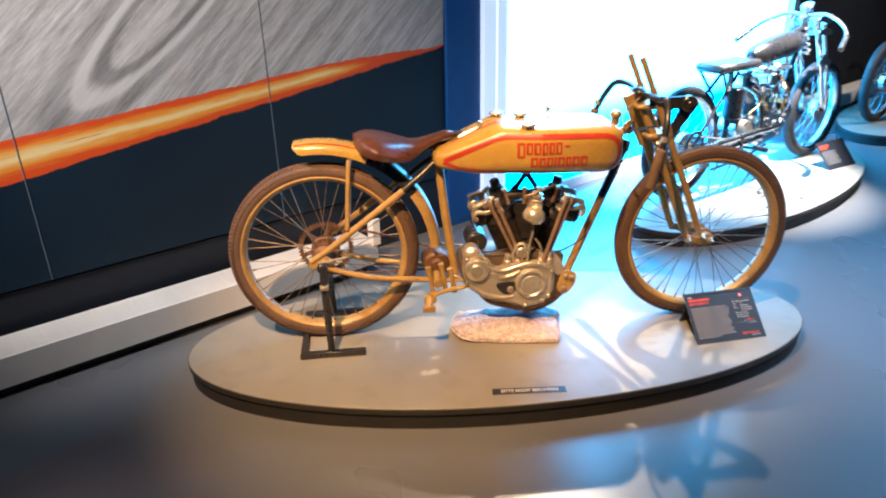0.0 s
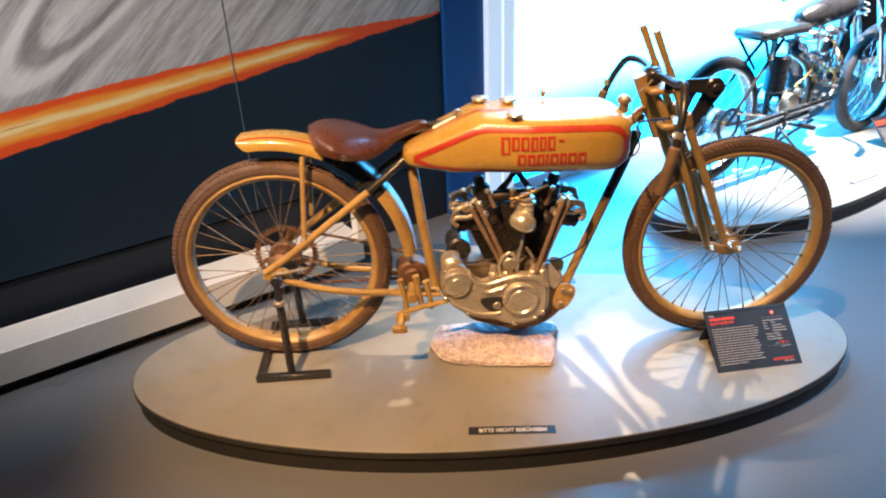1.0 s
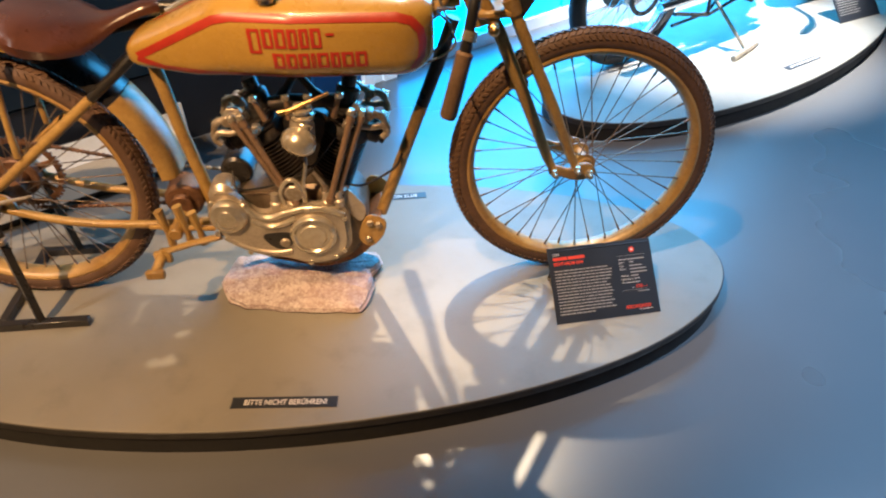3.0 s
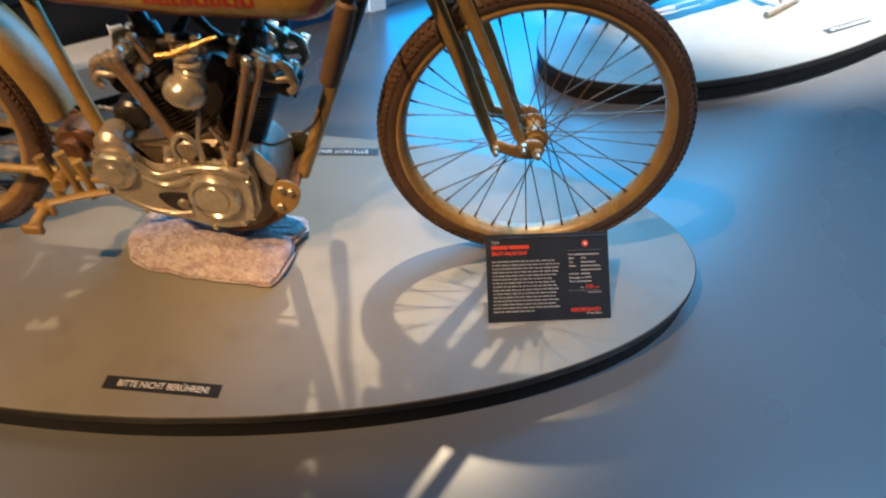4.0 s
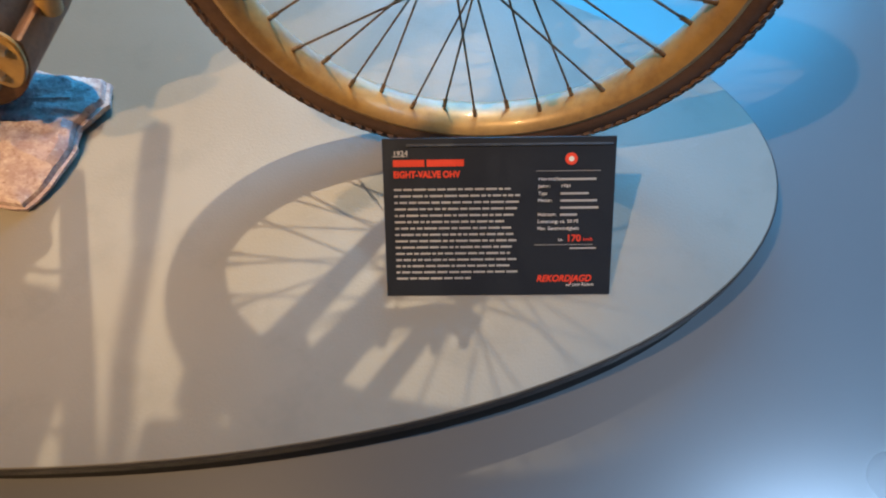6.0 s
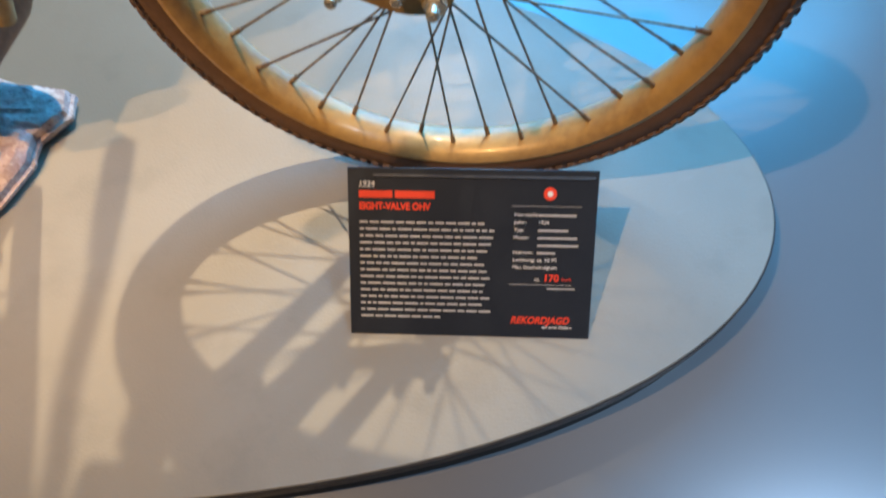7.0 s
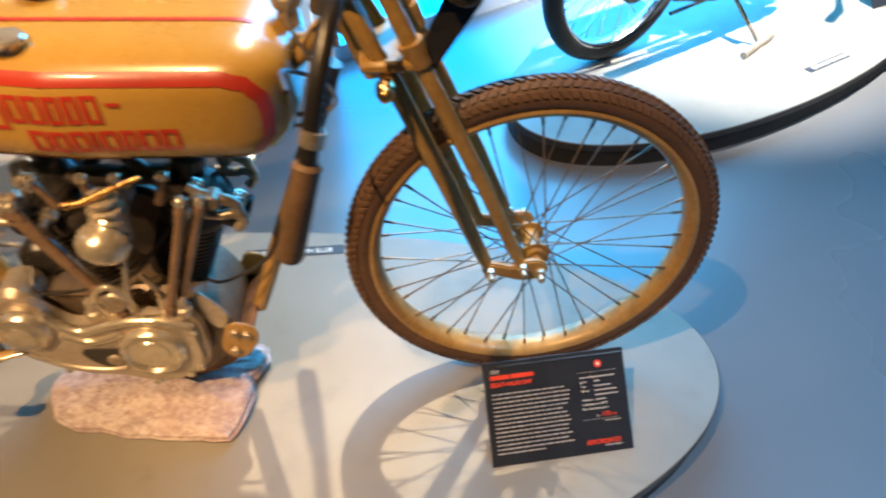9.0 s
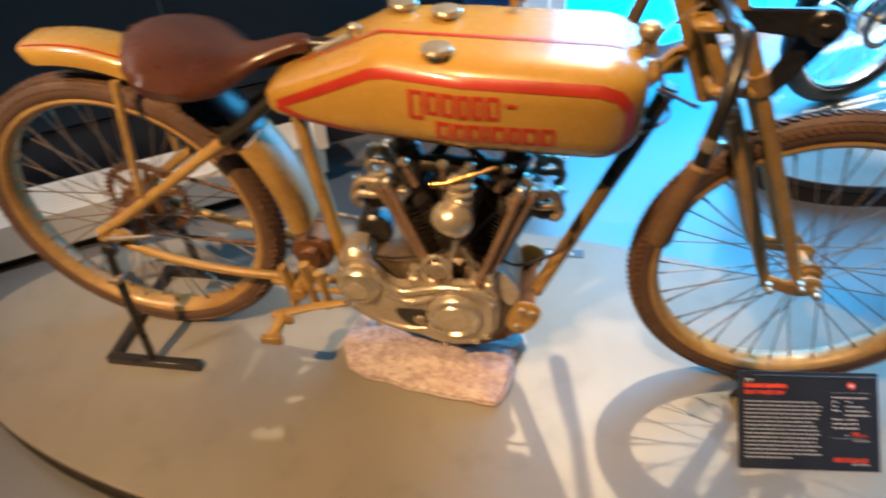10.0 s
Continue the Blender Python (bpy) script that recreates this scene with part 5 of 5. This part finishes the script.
for s in (-1, 1):
    w = s * radians(25)
    axis, foot = Vector((math.sin(w), 0, math.cos(w))), Vector((0.74, 0, 0.33))
    cyl = part("cylinder", lathe([(0.10, 0.05), (0.30, 0.05), (0.30, 0)], foot, axis, 24), SILVER, crank2)
    for k in range(13):
        d = 0.125 + 0.0145 * k
        part("fin", lathe([(d, 0.048), (d, 0.078), (d + 0.004, 0.078), (d + 0.005, 0.048)], foot, axis, 24), SILVER, cyl)
    part("cylinder_head", lathe([(0.31, 0.05), (0.312, 0.078), (0.34, 0.076), (0.36, 0.05), (0.40, 0.04), (0.41, 0)], foot, axis, 20), SILVER, crank2)
    part("pushrod_tube", tube([(0.74 + s * 0.03, -0.11, 0.43), tuple(foot + axis * 0.38 + Vector((0, -0.07, 0)))], 0.010, 10), SILVER, crank2)
    part("exhaust_pipe", tube(curve([tuple(foot + axis * 0.33 + Vector((s * 0.06, -0.03, 0))), (0.74 + s * 0.15, -0.10, 0.56), (0.73 + s * 0.13, -0.135, 0.42), (0.68 + s * 0.10, -0.15, 0.335 + s * 0.022)], 8), 0.017, 14), SILVER, silver, "polished exhaust pipe")
    part("tail_pipe", tube([(0.70 + s * 0.10, -0.152, 0.332 + s * 0.022), (0.50, -0.158, 0.328 + s * 0.022), (0.02, -0.165, 0.318 + s * 0.022)], [0.017, 0.019, 0.020], 16), SILVER, silver, "straight polished tail pipe")
    part("pipe_clip", drum((0.36, -0.162, 0.325 + s * 0.022), "x", 0.0225, 0.008, 0.002, 18), IRON, silver)
part("carburettor", join(drum((0.66, -0.12, 0.60), "y", 0.035, 0.05, 0.006), drum((0.66, -0.14, 0.66), "z", 0.022, 0.04, 0.004)), SILVER, silver)
part("oil_tank", join(drum((0.44, -0.03, 0.53), "z", 0.058, 0.10, 0.012, 24)), BLACK, silver, "black oil tank")
part("sprocket", drum((0, 0.07, RB), "y", 0.10, 0.004, 0.001, 32), BLACK, silver)
part("chain_ring", lathe([(-0.004, 0.072), (-0.004, 0.092), (0.004, 0.092), (0.004, 0.072)], (0, -0.095, RB), "y", 40, closed=True), BLACK, silver, "thin black chain ring")
part("prop_stand", join(tube([(0.50, -0.05, 0.24), (0.56, -0.26, 0.018)], 0.008, 8), tube([(0.43, -0.30, 0.014), (0.66, -0.25, 0.014)], 0.013, 10)), STEEL, silver, "steel rod stand")
part("cross_brace", tube([(0.20, -0.10, 0.16), (0.46, -0.08, 0.16), (0.60, -0.06, 0.25)], 0.008, 8), BLACK, silver)
part("magneto", join(drum((0.93, -0.04, 0.40), "y", 0.040, 0.06, 0.006, 20), box(0.90, -0.09, 0.43, 0.96, 0.01, 0.475, 0.006)), IRON, silver, "dark magneto")
part("chain_case", plate(smooth_outline([(0.44, 0.30), (0.50, 0.25), (0.74, 0.24), (0.86, 0.30), (0.86, 0.40), (0.74, 0.45), (0.52, 0.43), (0.44, 0.38)]), 0.09, 0.12, 0.008), SILVER, silver)
part("gearbox_cover", join(drum((0.53, -0.085, 0.36), "y", 0.055, 0.020, 0.006, 24), drum((0.57, -0.10, 0.42), "y", 0.022, 0.02, 0.004, 16)), STEEL, silver)
for a, b in (((0.60, -0.13, 0.46), (0.70, -0.10, 0.70)), ((0.82, -0.13, 0.44), (0.78, -0.11, 0.68)), ((0.50, -0.11, 0.46), (0.60, -0.12, 0.62))):
    mid = ((a[0] + b[0]) / 2 + 0.05, a[1] - 0.02, (a[2] + b[2]) / 2)
    part("oil_pipe", tube(curve([a, mid, b]), 0.0065, 8), BRASS, silver, "thin brass oil pipe")
for x, z in ((0.60, 0.52), (0.88, 0.53), (0.66, 0.72), (0.84, 0.72), (0.74, 0.58)):
    part("fitting", join(drum((x, -0.115, z), "y", 0.016, 0.022, 0.003, 8), drum((x, -0.14, z), "y", 0.009, 0.010, 0.002, 8)), SILVER, silver)
for x in (0.66, 0.82):
    part("rocker_box", box(x - 0.045, -0.10, 0.690, x + 0.045, 0.06, 0.735, 0.010), SILVER, silver)
part("footrest", join(tube([(0.55, -0.09, 0.24), (0.55, -0.22, 0.25)], 0.009, 8), tube([(0.55, -0.15, 0.25), (0.55, -0.24, 0.25)], 0.015, 12)), BLACK, silver, "black rubber footrest")
part("brake_rod", tube([(0.02, -0.12, 0.40), (0.50, -0.13, 0.29)], 0.006, 8), STEEL, silver)
part("seat_spring", tube([(0.30 + 0.022 * math.cos(k * 0.8), -0.06 + 0.022 * math.sin(k * 0.8), 0.62 + 0.0021 * k) for k in range(52)], 0.004, 6), STEEL, silver)
part("fork_spring", tube([(1.27 - 0.0025 * k + 0.026 * math.cos(k * 0.8), 0.026 * math.sin(k * 0.8), 0.74 + 0.0048 * k) for k in range(44)], 0.005, 6), STEEL, silver)
part("steering_damper", join(drum((1.30, -0.10, 0.72), "y", 0.035, 0.012, 0.004, 20), tube([(1.30, -0.10, 0.72), (1.19, -0.09, 0.86)], 0.008, 8)), SILVER, silver)
# the dense casting, brackets and girder links that fill the silver machine
part("engine_cradle", join(plate([(0.46, 0.245), (0.94, 0.255), (0.99, 0.36), (0.93, 0.40), (0.88, 0.28), (0.50, 0.275)], -0.085, -0.075, 0.002), plate([(0.46, 0.245), (0.94, 0.255), (0.99, 0.36), (0.93, 0.40), (0.88, 0.28), (0.50, 0.275)], 0.075, 0.085, 0.002)), STEEL, silver)
part("timing_chest", plate(smooth_outline([(0.60, 0.40), (0.64, 0.33), (0.74, 0.29), (0.86, 0.33), (0.93, 0.42), (0.90, 0.47), (0.80, 0.44), (0.70, 0.45), (0.63, 0.48)]), -0.150, -0.125, 0.008), SILVER, silver, "polished timing chest")
for x, z, r in ((0.66, 0.40, 0.026), (0.75, 0.36, 0.038), (0.85, 0.40, 0.026)):
    part("chest_cap", drum((x, -0.156, z), "y", r, 0.008, 0.003, 20), SILVER, silver)
part("front_brake_plate", join(drum((B, -0.055, RB), "y", 0.092, 0.006, 0.003, 28), tube([(B, -0.066, RB + 0.07), (B - 0.10, -0.068, RB + 0.02)], 0.006, 8)), SILVER, silver)
for z, dx in ((0.98, 0.0), (0.90, 0.03), (0.70, 0.10)):
    for y in (-0.102, 0.102):
        part("girder_link", plate(smooth_outline([(1.16 + dx, z - 0.014), (1.29 + dx, z - 0.030), (1.31 + dx, z - 0.010), (1.28 + dx, z + 0.010), (1.17 + dx, z + 0.016)]), y - 0.006, y + 0.006, 0.003), SILVER, silver)
part("instrument", join(drum((1.22, 0.02, 1.045), (-0.5, 0, 1), 0.042, 0.022, 0.006, 24), drum((1.215, 0.02, 1.064), (-0.5, 0, 1), 0.034, 0.004, 0.002, 24)), SILVER, silver, "round bright dial housing")
part("number_holder", box(1.335, -0.055, 0.86, 1.350, 0.055, 0.975, 0.006), SILVER, silver, "pale metal front plate")
part("head_steady", join(tube([(0.62, -0.03, 0.735), (0.74, -0.03, 0.77), (0.90, -0.03, 0.76)], 0.010, 8), tube([(0.74, -0.06, 0.60), (0.74, -0.05, 0.76)], 0.008, 8)), STEEL, silver)
for k in range(4):
    x = 0.62 + 0.085 * k
    part("oil_union", join(drum((x, -0.135, 0.515 + 0.02 * (k % 2)), "y", 0.013, 0.014, 0.002, 6), tube(curve([(x, -0.145, 0.515), (x + 0.02, -0.150, 0.47), (x + 0.012, -0.150, 0.43)], 4), 0.005, 8)), SILVER if k % 2 else BRASS, silver)
part("lower_rail", tube([(0.22, -0.085, 0.205), (0.46, -0.085, 0.150), (0.80, -0.080, 0.215)], 0.009, 8), BLACK, silver, "black lower frame rail")
part("rail_strut", tube([(0.46, -0.085, 0.152), (0.46, -0.080, 0.30)], 0.008, 8), BLACK, silver)
silver.matrix_basis = pose(1.245, 1.375, 0.1, 0, 0, 28.5)
dark_bike = copy_thing(silver, pose(3.75, 2.95, 0.1, 0, 0, 30))
tagged(dark_bike, "vintage racing motorcycle on the farther platform")

far_card = thing("info_card", (2.62, 1.77, 0.1), "dark information card standing beside the silver motorcycle", "sign", "information cards")
m = pose(2.50, 1.70, 0.1, 0, 0, 22)
bm = box(0, -0.002, 0, 0.297, 0.002, 0.21, 0.0006)
bm.transform(m @ pose(0, 0, 0, -42, 0, 0))
far_board = part("board", bm, CARD, far_card)
for z, h, l in ((0.17, 0.012, 0.10), (0.155, 0.009, 0.085)):
    bm = box(0.014, -0.0035, z, 0.014 + l, -0.0022, z + h, 0)
    bm.transform(m @ pose(0, 0, 0, -42, 0, 0))
    part("name_bar", bm, PRINT_RED, far_board, "plain red bar")
for k in range(8):
    bm = box(0.014, -0.0035, 0.13 - k * 0.013, 0.17 - 0.012 * (k % 3), -0.0022, 0.1322 - k * 0.013, 0)
    bm.transform(m @ pose(0, 0, 0, -42, 0, 0))
    part("text_line", bm, PRINT_GREY, far_board)
